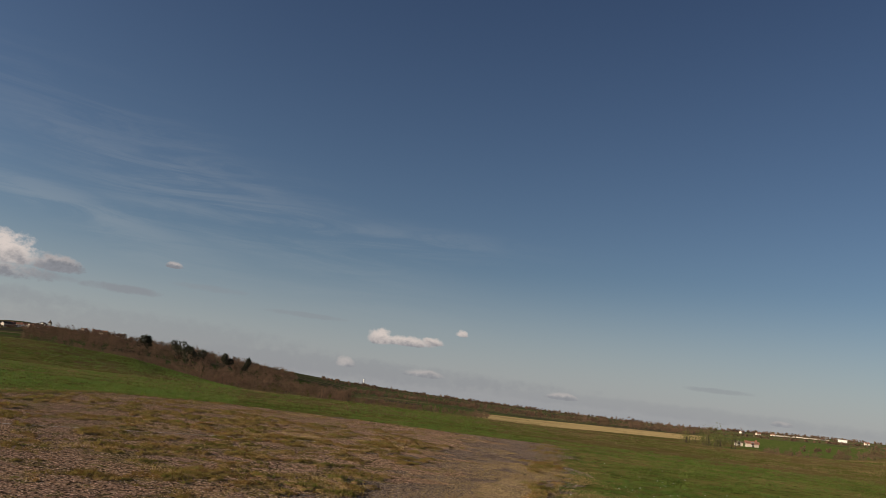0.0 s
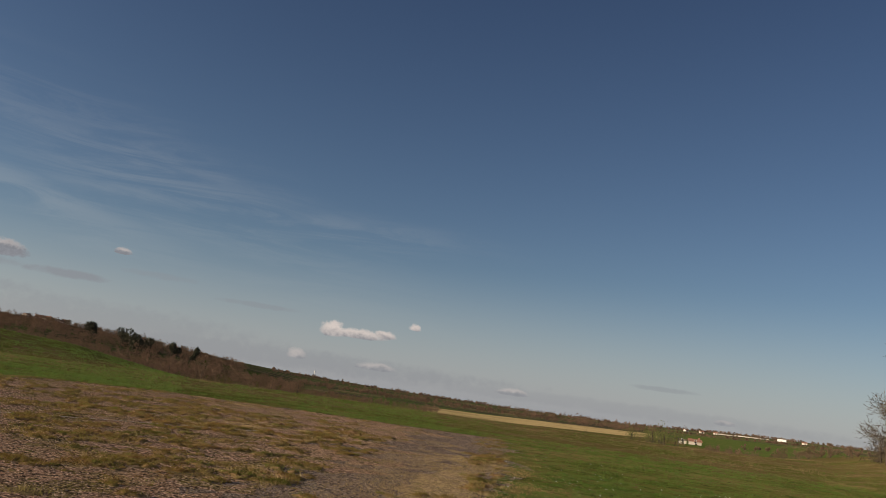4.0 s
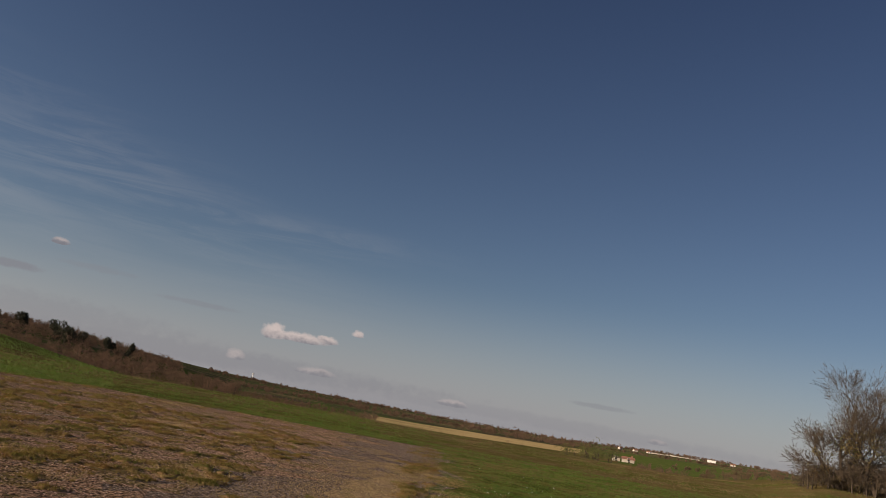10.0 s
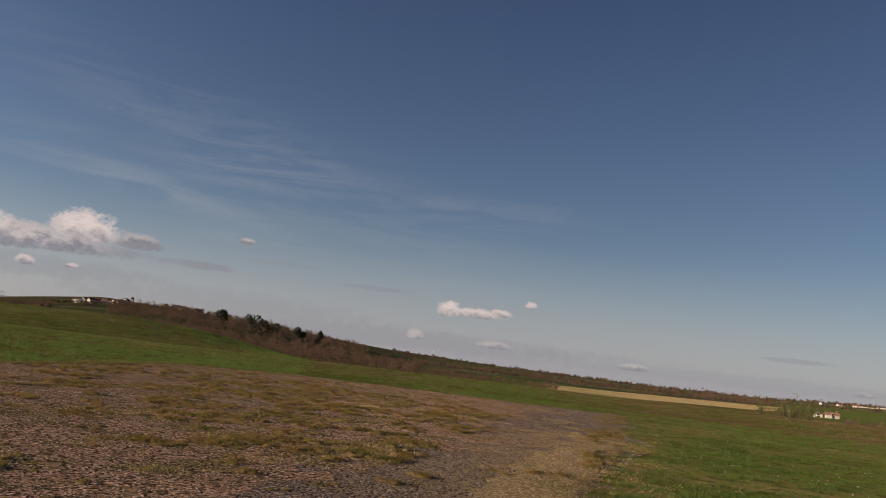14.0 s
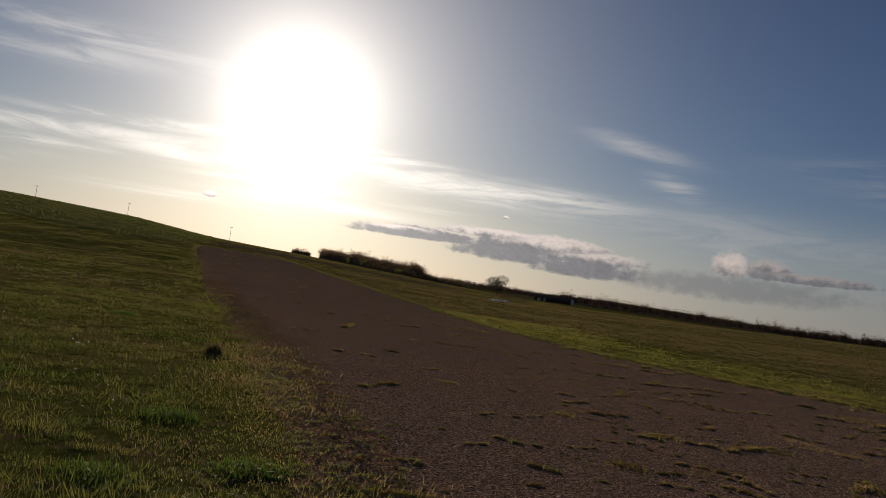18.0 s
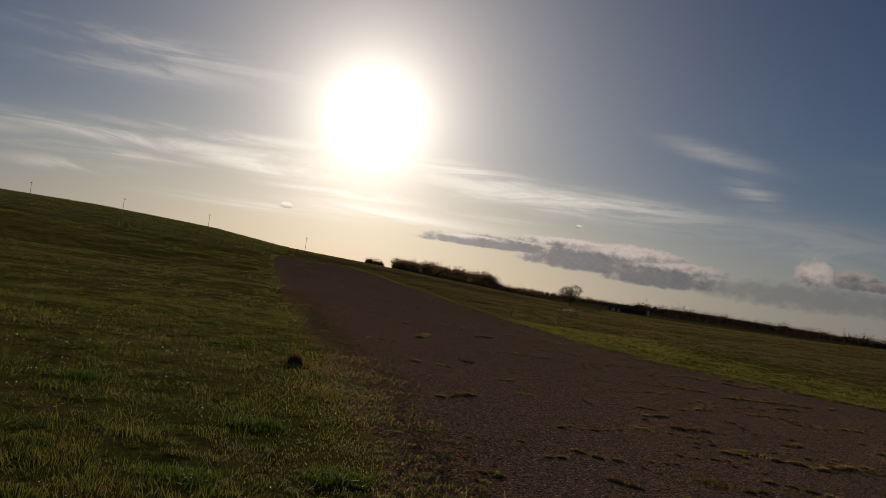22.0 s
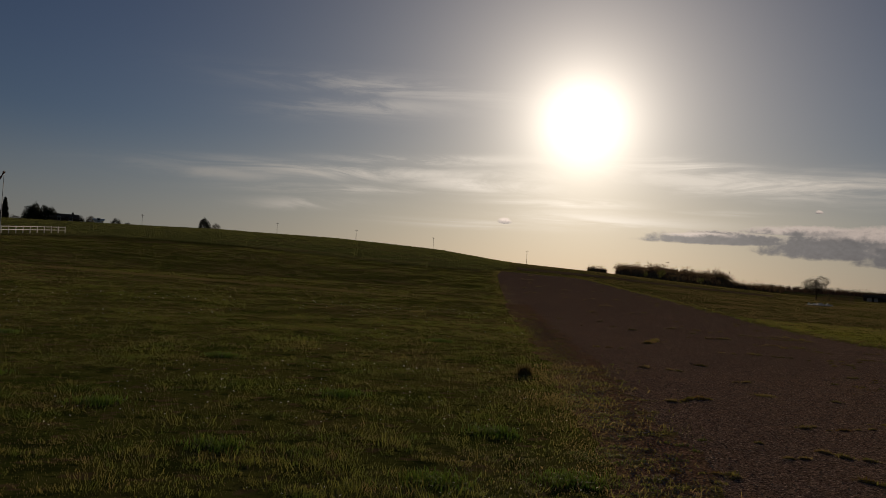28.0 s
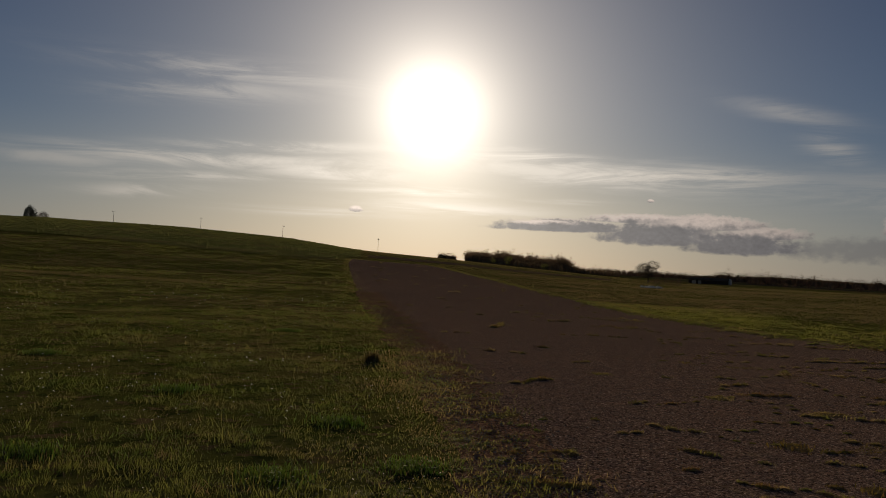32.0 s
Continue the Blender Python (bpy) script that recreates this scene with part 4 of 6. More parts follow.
def weed_clumps():
    """Raised cushions of moss, soil and weeds: in broken lines along the cracks of the strip, thick and loose over the apron."""
    rng, lumps, leaf, dry = np.random.RandomState(45), Soup(), [], []
    spots = []
    # broken lines along cracks, roughly across the strip
    for _ in range(560):
        az, r = rng.uniform(10, 92), rng.uniform(6.5, 34)
        if rng.uniform() > np.interp(az, [10, 22, 36, 92], [0.10, 0.3, 0.9, 1.0]):
            continue
        x, y = polar(az, r)
        way, big = -0.27 + rng.normal(0, 0.25), math.exp(rng.normal(-0.28, 0.38))
        for _ in range(rng.randint(1, 7)):
            way += rng.normal(0, 0.35)
            step = (0.13 + 0.006 * r) * rng.uniform(0.7, 1.4)
            x, y = x + step * math.cos(way), y + step * math.sin(way)
            if rng.uniform() > 0.15:
                spots.append((x, y, way, big * rng.uniform(0.5, 1.25)))
    # loose cushions over the apron
    x, y = sow(rng, 78, 127, 7, 44, 9000)
    mat = weed_mat(x, y)
    keep = (mat > -0.02) & (rng.uniform(0, 1, len(x)) < 0.16 + 0.3 * (np.hypot(x, y) < 22))
    for x, y, m in zip(x[keep], y[keep], mat[keep]):
        for _ in range(rng.randint(1, 4)):
            spots.append((x + rng.normal(0, 0.16), y + rng.normal(0, 0.16), rng.uniform(0, 3.14), rng.uniform(0.4, 1.1) * (0.6 + 3.0 * max(m, 0))))
    # bushier tufts that throw long shadows
    x, y = sow(rng, 82, 126, 8, 34, 1000)
    keep = weed_mat(x, y) > -0.06
    for x, y in zip(x[keep], y[keep]):
        for _ in range(rng.randint(2, 6)):
            spots.append((x + rng.normal(0, 0.10), y + rng.normal(0, 0.10), rng.uniform(0, 3.14), rng.uniform(0.8, 1.7)))
    # sparse ones far down the strip
    for _ in range(150):
        az, r = rng.uniform(4, 30), rng.uniform(30, 118)
        spots.append((*polar(az, r), rng.normal(-0.27, 0.3), rng.uniform(0.6, 1.6)))
    spots = np.array(spots)
    spots = spots[inside(spots[:, 0], spots[:, 1], APRON)]
    for x, y, way, k in spots:
        r = math.hypot(x, y)
        z, g = float(road_lift(r)), k * (1 + 0.012 * r)
        mound(lumps, rng, x, y, (0.10 * g, 0.060 * g), 0.016 * g, way, 6, float(ground_height(x, y)) + z)
        n = 60 if r < 14 else 34 if r < 26 else 16
        u, v = rng.normal(0, 0.055 * g, n), rng.normal(0, 0.030 * g, n)
        bx, by = x + u * math.cos(way) - v * math.sin(way), y + u * math.sin(way) + v * math.cos(way)
        top = 0.015 * g * np.exp(-(u / (0.08 * g)) ** 2 - (v / (0.045 * g)) ** 2)
        q = blades(rng, bx, by, rng.uniform(0.014, 0.052, n) * g, np.full(n, 0.0045 + 0.0009 * r), 1.5, False, None, z + top)
        (leaf if rng.uniform() < (0.22 if x < 4.7 * max(y, 0.01) else 0.78) else dry).append(q)
    tagged(new("moss_cushions", lumps.mesh("moss_cushions", LUMP, True)), "low cushions of moss and soil along cracks in the tarmac", "moss", "", "stuff")
    tagged(new("tarmac_weeds", triangles("tarmac_weeds", np.concatenate(leaf), CARPET)), "low yellow-green weeds growing in cracks of the tarmac", "weeds", "", "stuff")
    tagged(new("dry_weeds", triangles("dry_weeds", np.concatenate(dry), MOSS)), "dry straw-coloured weeds growing in cracks of the tarmac", "weeds", "", "stuff")


weed_clumps()


def straw_patch():
    """Cut dead grass over the end of the apron."""
    rng = np.random.RandomState(51)
    t, s = rng.uniform(0, 1, 40000), rng.normal(0, 1, 40000)
    x = 8.2 + (26.0 - 8.2) * t + s * (0.55 + 0.6 * (1 - t)) * 0.72
    y = -5.0 + (-18.6 + 5.0) * t + s * (0.55 + 0.6 * (1 - t)) * 1.0 + 0.25
    patch = value_noise(x / 1.3, y / 1.3, 12) * 0.6 + value_noise(x / 0.4, y / 0.4, 13) * 0.4
    keep = patch > 0.40 + 0.22 * (t > 0.62)
    x, y = x[keep], y[keep]
    r = np.hypot(x, y)
    tagged(new("dead_grass", triangles("dead_grass", blades(rng, x, y, rng.uniform(0.012, 0.04, len(x)), 0.006 + 0.0009 * r, 3.0), STRAW)),
           "flattened straw-coloured dead grass over the tarmac", "dead grass", "", "stuff")


straw_patch()
drape("matted_straw", ragged([(7.6, -4.9), (9.0, -4.5), (10.6, -5.6), (12.6, -7.2), (15.2, -9.4), (16.4, -10.9), (16.1, -11.3), (14.2, -10.0), (11.2, -7.7), (8.9, -5.9)], 0.22, 0.42, 15), 0.3, 0.0105, STRAWMAT,
      "matted tan dead grass on the gravel", "dead grass", "stuff")
LEFT_EDGE = APRON[1:8]
drape("crumbled_edge", ragged([(x - 0.15, y) for x, y in LEFT_EDGE] + [(x + 0.75 + 0.012 * y, y) for x, y in reversed(LEFT_EDGE)], 0.25, 0.2, 16), 0.3, 0.0075, CRUMB,
      "crumbled mossy tarmac edge with soil and stones", "runway edge")


def edge_clods():
    """Small clods of soil, moss and grass broken over the runway's edge."""
    rng, lumps, leaf = np.random.RandomState(43), Soup(), []
    ys, xs = [p[1] for p in LEFT_EDGE], [p[0] for p in LEFT_EDGE]
    for _ in range(420):
        y = 3.6 + 40 * rng.uniform(0, 1) ** 1.8
        x = float(np.interp(y, ys, xs)) + abs(rng.normal(0, 0.55)) - 0.2
        k = rng.uniform(0.4, 1.2) * (0.8 + 0.03 * y)
        mound(lumps, rng, x, y, (0.055 * k, 0.035 * k), 0.009 * k, rng.normal(-0.2, 0.5), 6, 0.008)
        if rng.uniform() < 0.8:
            n = 40
            leaf.append(blades(rng, x + rng.normal(0, 0.06 * k, n), y + rng.normal(0, 0.04 * k, n), rng.uniform(0.012, 0.05, n), np.full(n, 0.005 + 0.0007 * y), 1.6, y < 12))
    for (x0, y0), (x1, y1) in zip(APRON[11:24], APRON[12:25]):
        d, mid = math.hypot(x1 - x0, y1 - y0), math.hypot((x0 + x1) / 2, (y0 + y1) / 2)
        for _ in range(int(d / (0.10 if mid < 45 else 0.4))):
            t, k = rng.uniform(0, 1), rng.uniform(0.5, 1.3)
            x, y = x0 + (x1 - x0) * t + rng.normal(0, 0.28), y0 + (y1 - y0) * t + rng.normal(0, 0.28)
            z = float(road_lift(math.hypot(x, y)))
            mound(lumps, rng, x, y, (0.18 * k, 0.13 * k), 0.028 * k, rng.uniform(0, 3), 6, float(ground_height(x, y)) + z)
            n = 30
            leaf.append(blades(rng, x + rng.normal(0, 0.12, n), y + rng.normal(0, 0.12, n), rng.uniform(0.03, 0.09, n) * k, np.full(n, 0.006 + 0.0007 * mid), 1.6, False, None, z))
    tagged(new("edge_clods", lumps.mesh("edge_clods", LUMP, True)), "small clods of soil and moss along the tarmac edge", "clods", "", "stuff")
    tagged(new("edge_sprigs", triangles("edge_sprigs", np.concatenate(leaf), BLADE)), "sprigs of grass among clods on the tarmac edge", "weeds", "", "stuff")


edge_clods()


def tuft_thing(name, x, y, spread, height, count, mat, label, seed, category="grass tuft", soil=True):
    rng = np.random.RandomState(seed)
    z = float(ground_height(x, y))
    body = new(name)
    body.location = (x, y, z)
    if soil:
        s = Soup()
        mound(s, rng, 0, 0, (spread * 0.9, spread * 0.6), height * 0.22, rng.uniform(0, 3), 9, 0.006)
        part("root_mat", s, SOIL, body)
    bx, by = rng.normal(0, spread * 0.42, count), rng.normal(0, spread * 0.42, count)
    tri = blades(rng, bx + x, by + y, height * rng.uniform(0.4, 1.0, count), np.full(count, 0.008 + 0.0006 * math.hypot(x, y)), 0.9)
    part("leaves", triangles("leaves", tri - np.array([x, y, z]), mat), None, body)
    return tagged(body, label, category, "weed tufts on the runway")


def loose_gravel():
    """Pale chips of stone along the broken edge of the tarmac."""
    rng = np.random.RandomState(71)
    t = rng.uniform(0, 1, 5200) ** 1.5
    y = 4.0 + 28 * t
    x = np.interp(y, [p[1] for p in APRON[1:9]], [p[0] for p in APRON[1:9]]) + rng.normal(0.35, 0.35, len(y))
    x2, y2 = sow(rng, 14, 128, 5, 20, 3800)
    x, y = np.concatenate([x, x2]), np.concatenate([y, y2])
    keep = inside(x, y, apron)
    x, y = x[keep], y[keep]
    n = len(x)
    s = rng.uniform(0.006, 0.017, n)
    c = np.stack([x, y, np.full(n, 0.014)], 1)
    q = rng.normal(0, 1, (n, 3, 3)) * 0.35
    base = np.array([[1, 0, 0], [-0.5, 0.87, 0], [-0.5, -0.87, 0]])[None] + q * np.array([1, 1, 0])
    base = c[:, None] + base * s[:, None, None]
    tip = c + np.stack([rng.normal(0, 0.3, n) * s, rng.normal(0, 0.3, n) * s, s * 1.1], 1)
    tri = np.concatenate([np.stack([base[:, i], base[:, (i + 1) % 3], tip], 1) for i in range(3)])
    tagged(new("loose_gravel", triangles("loose_gravel", tri, CHIP)), "loose pale stone chips along the broken tarmac edge", "gravel", "", "stuff")


loose_gravel()


def chippings(name, mat, label, bands, seed, tall=0.45, fade=(-90, -89)):
    """The coarse stone of the worn surface, standing proud of the tar."""
    rng, out = np.random.RandomState(seed), []
    for az0, az1, r0, r1, per_m2, size in bands:
        area = (r1 * r1 - r0 * r0) * math.pi * (az1 - az0) / 360
        x, y = sow(rng, az0, az1, r0, r1, int(area * per_m2))
        keep = inside(x, y, apron) & (weed_mat(x, y) < 0.01) & (rng.uniform(0, 1, len(x)) < np.clip((np.degrees(np.arctan2(x, y)) - fade[0]) / (fade[1] - fade[0]), 0, 1))
        x, y = x[keep], y[keep]
        n = len(x)
        s = size * rng.uniform(0.4, 1.5, n)
        c = np.stack([x, y, ground_height(x, y) + 0.006 * np.minimum(1 + (np.hypot(x, y) / 30) ** 2, 14)], 1)
        ang = rng.uniform(0, 2 * math.pi, n)
        base = [c + np.stack([np.cos(ang + k * 2.094) * s, np.sin(ang + k * 2.094) * s, -0.2 * s], 1) for k in range(3)]
        tip = c + np.stack([rng.normal(0, 0.3, n) * s, rng.normal(0, 0.3, n) * s, s * tall * rng.uniform(0.25, 0.75, n)], 1)
        out += [np.stack([base[k], base[(k + 1) % 3], tip], 1) for k in range(3)]
    tagged(new(name, triangles(name, np.concatenate(out), mat)), label, "chippings", "", "stuff")


chippings("tarmac_chippings", CHIPPING, "coarse brown-grey chippings of the worn tarmac",
          ((8, 95, 4.5, 9, 600, 0.0055), (8, 84, 9, 15, 200, 0.0075)), 72, 0.8, (95, 60))
chippings("gravel_stones", PEBBLE, "coarse grey gravel stones of the apron", ((52, 128, 6.5, 14, 420, 0.0075), (52, 128, 14, 26, 80, 0.011)), 73, 0.8, (52, 92))

# nearest tufts on the tarmac, one by one
for k, (tx, ty, spread, high) in enumerate([(5.85, 7.06, 0.26, 0.10), (7.01, 10.1, 0.24, 0.07), (6.34, 12.63, 0.22, 0.07), (5.4, 5.4, 0.22, 0.12), (8.8, 6.2, 0.34, 0.09),
                                            (7.8, 8.8, 0.32, 0.07), (13.4, 6.9, 0.34, 0.10), (15.1, 4.0, 0.40, 0.12), (9.3, 8.1, 0.3, 0.07), (12.7, -3.5, 0.45, 0.12),
                                            (10.4, -1.1, 0.36, 0.12), (15.0, -6.2, 0.42, 0.12), (19.3, -1.8, 0.5, 0.16), (14.5, -6.2, 0.35, 0.1), (20.9, -14.8, 0.35, 0.08)]):
    tuft_thing("weed_tuft", tx, ty, spread, high * 0.55, 170, MOSS if k % 3 else CARPET, "low green and straw weed tuft growing through tarmac", 100 + k)
tuft_thing("dock_plant", 2.55, 14.07, 0.17, 0.26, 200, DULL, "dark brown-green upright dock plant beside the runway edge", 131, "weed")
tuft_thing("dark_clod", 4.2, 13.6, 0.16, 0.05, 90, CATKIN, "dark flat clod of moss on the tarmac", 132, "moss")
for k, (tx, ty) in enumerate([(1.2, 8.6), (0.4, 6.4), (-1.6, 7.4), (1.6, 6.6), (-3.4, 9.4), (-0.6, 10.8), (-5.6, 11.2), (-3.0, 14.6), (1.4, 20.0), (-8.0, 17.0)]):
    ob = tuft_thing("grass_tuft", tx, ty, 0.36, 0.09, 520, LUSH, "tall bright green grass tuft in the verge", 160 + k, "grass tuft", False)
    ob["group"] = "grass tufts in the verge"


def daisies():
    """Small pale flower heads and dry tips scattered through the short grass."""
    rng, out = np.random.RandomState(63), []
    for az0, az1, r0, r1, count in ((-30, 16, 4.5, 14, 420), (-30, 14, 14, 40, 520), (114, 156, 8, 30, 420)):
        x, y = sow(rng, az0, az1, r0, r1, count)
        keep = off_tarmac(x, y) & (value_noise(x / 2.5, y / 2.5, 64) > 0.4)
        x, y = x[keep], y[keep]
        s = (0.006 + 0.0005 * np.hypot(x, y)) * rng.uniform(0.6, 1.2, len(x))
        c = np.stack([x, y, ground_height(x, y) + rng.uniform(0.03, 0.08, len(x))], 1)
        turn = rng.uniform(0, 2 * math.pi, len(x))
        rim = [c + np.stack([np.cos(turn + k * 1.2566) * s, np.sin(turn + k * 1.2566) * s, rng.normal(0, 0.5, len(x)) * s], 1) for k in range(5)]
        out += [np.stack([c, rim[k], rim[(k + 1) % 5]], 1) for k in range(5)]
    tagged(new("daisies", triangles("daisies", np.concatenate(out), PETAL)), "tiny white flower heads scattered in the grass", "flowers", "", "stuff")


daisies()


def rut_line():
    """A rough tufted ridge along an old rut in the grass."""
    rng, out = np.random.RandomState(61), []
    n = 9000
    t = rng.uniform(0, 1, n)
    x, y = -36 + 52 * t, 70 - 27 * t + rng.normal(0, 0.55, n)
    keep = (value_noise(x / 2.2, y / 6, 7) > 0.35) & (x < 2)
    x, y = x[keep], y[keep]
    out.append(blades(rng, x, y, rng.uniform(0.06, 0.20, len(x)), np.full(len(x), 0.06), 1.2))
    x, y = sow(rng, -30, 8, 40, 120, 5000)
    keep = value_noise(x / 3.5, y / 3.5, 17) > 0.74
    x, y = x[keep], y[keep]
    out.append(blades(rng, x, y, rng.uniform(0.06, 0.15, len(x)), np.full(len(x), 0.09), 1.2))
    tagged(new("rut_tufts", triangles("rut_tufts", np.concatenate(out), DULL)), "coarse tufts along an old rut in the grass", "grass", "", "stuff")


rut_line()


def crop_plants():
    rng = np.random.RandomState(62)
    x, y = sow(rng, -32, 9, 112, 310, 60000)
    keep = inside(x, y, CROP_EDGE) & (value_noise(x / 2.0, y / 2.0, 19) > 0.35)
    x, y = x[keep], y[keep]
    r = np.hypot(x, y)
    tri = blades(rng, x, y, rng.uniform(0.12, 0.42, len(x)), 0.0012 * r * rng.uniform(0.5, 1.4, len(x)), 1.0, False)
    tagged(new("crop_plants", triangles("crop_plants", tri, SPRING)), "leafy low green crop plants in rows on the hill", "crop", "", "stuff")


crop_plants()
# worn white line across the apron
line = Soup()
for k in range(40):
    ax, ay = 19.6 + 2.6 * k / 40, 1.0 - 9.4 * k / 40
    bx, by = 19.6 + 2.6 * (k + 0.8) / 40, 1.0 - 9.4 * (k + 0.8) / 40
    line.poly([(ax - 0.05, ay, 0.02), (bx - 0.05, by, 0.02), (bx + 0.05, by, 0.02), (ax + 0.05, ay, 0.02)], [(0, 1, 2, 3)])
tagged(new("painted_line", line.mesh("painted_line", CHALK)), "worn broken white painted line on tarmac", "line", "", "structure")

# ---- trees ----


def grow(rng, wood, twigs, start, way, length, radius, depth, upward=0.2, least=0.0095):
    """A limb and all that it bears; the thinnest twigs are slivers."""
    points, radii = [Vector(start)], [radius]
    steps = 3 if depth > 2 else 2
    d = Vector(way).normalized()
    for i in range(steps):
        d = (d + Vector(rng.normal(0, 0.12 if depth > 2 else 0.07, 3)) + Vector((0, 0, upward * (0.3 if depth > 2 else 0.1)))).normalized()
        points.append(points[-1] + d * length / steps)
        radii.append(max(radius * (1 - 0.35 * (i + 1) / steps), least))
    if depth > 2:
        wood.tube(points, radii, 6 if depth > 4 else 4, False)
    else:
        for a, b, r in zip(points, points[1:], radii):
            side = d.cross(Vector(rng.normal(0, 1, 3))).normalized() * r
            twigs.append((tuple(a - side), tuple(a + side), tuple(b + side * 0.6)))
            twigs.append((tuple(a - side), tuple(b + side * 0.6), tuple(b - side * 0.6)))
    if depth == 0:
        return
    for k in range(rng.randint(2, 4) if depth > 4 else rng.randint(3, 5)):
        t = rng.uniform(0.3, 1.0) if k else 1.0
        i = min(int(t * steps), steps - 1)
        p = points[i].lerp(points[i + 1], t * steps - i)
        side = Vector(rng.normal(0, 1, 3))
        side = (side - d * side.dot(d)).normalized()
        w = (d + side * rng.uniform(0.5, 1.15) * (1 if k else 0.45) + Vector((0, 0, upward))).normalized()
        w.z = max(w.z, 0.15 if depth > 3 else -0.25)
        grow(rng, wood, twigs, p, w, length * rng.uniform(0.66, 0.88), radii[-1] * rng.uniform(0.5, 0.8) if k else radii[-1] * 0.9, depth - 1, upward, least)


def bare_tree(az, r, height, seed, label, depth=6, stems=1, lean=(0, 0), ivy=0, group="", upward=0.2, least=0.0095):
    rng = np.random.RandomState(seed)
    body = new("bare_tree")
    body.location = at_ground(az, r, 0.05)
    wood, twigs = Soup(), []
    for s in range(stems):
        spread = 0.05 * height * (stems > 1)
        start = Vector((rng.uniform(-spread, spread), rng.uniform(-spread, spread), 0))
        way = Vector((lean[0] + rng.normal(0, 0.3) * (stems > 1), lean[1] + rng.normal(0, 0.3) * (stems > 1), 1))
        grow(rng, wood, twigs, start, way, height * rng.uniform(0.2, 0.26), height * 0.02 / stems ** 0.3, depth, upward, least)
    twigs = np.array(twigs)
    k = height / twigs[:, :, 2].max()
    wood.v = [(x * k, y * k, z * k) for x, y, z in wood.v]
    part("trunk", wood, BARK, body, "grey-brown bark on trunk and limbs", True)
    part("crown", triangles("crown", twigs * k, TWIG), None, body, "fine leafless brown twigs")
    if ivy:
        p = np.array(wood.v)
        p = p[p[:, 2] < height * 0.5]
        p = p[rng.randint(0, len(p), ivy)]
        part("ivy", triangles("ivy", leaf_cards(rng, p, 0.075, 0.14), CATKIN), None, body, "yellow-brown ivy and old leaves on the stems")
    return tagged(body, label, "tree", group)


def leaf_cards(rng, p, size, jitter, slim=0.5):
    """Small leaves round points: a bent pair of triangles each."""
    n = len(p)
    c = p + rng.normal(0, jitter, (n, 3))
    u, v = rng.normal(0, 1, (n, 3)), rng.normal(0, 1, (n, 3))
    u /= np.linalg.norm(u, axis=1)[:, None]
    v -= u * (u * v).sum(1)[:, None]
    v /= np.linalg.norm(v, axis=1)[:, None]
    s = (size * rng.uniform(0.5, 1.4, n))[:, None]
    a, b, d, e = c - u * s, c + v * s * slim, c + u * s, c - v * s * slim
    return np.concatenate([np.stack([a, b, d], 1), np.stack([a, d, e], 1)])


def crown_cards(rng, centre, radii, n, size, slim=0.5):
    """Twig cards through an uneven crown made of several lobes."""
    lobes = rng.randint(4, 8)
    mid = rng.normal(0, 0.42, (lobes, 3)) * np.array(radii)
    q = rng.normal(0, 1, (n, 3))
    q /= np.linalg.norm(q, axis=1)[:, None]
    q *= rng.uniform(0.35, 1.0, (n, 1)) ** 0.5
    p = q * np.array(radii) * rng.uniform(0.45, 0.7, (n, 1)) + mid[rng.randint(0, lobes, n)]
    p[:, 2] = np.maximum(p[:, 2], -radii[2] * 1.0)
    return leaf_cards(rng, p + np.array(centre), size, size * 0.3, slim)


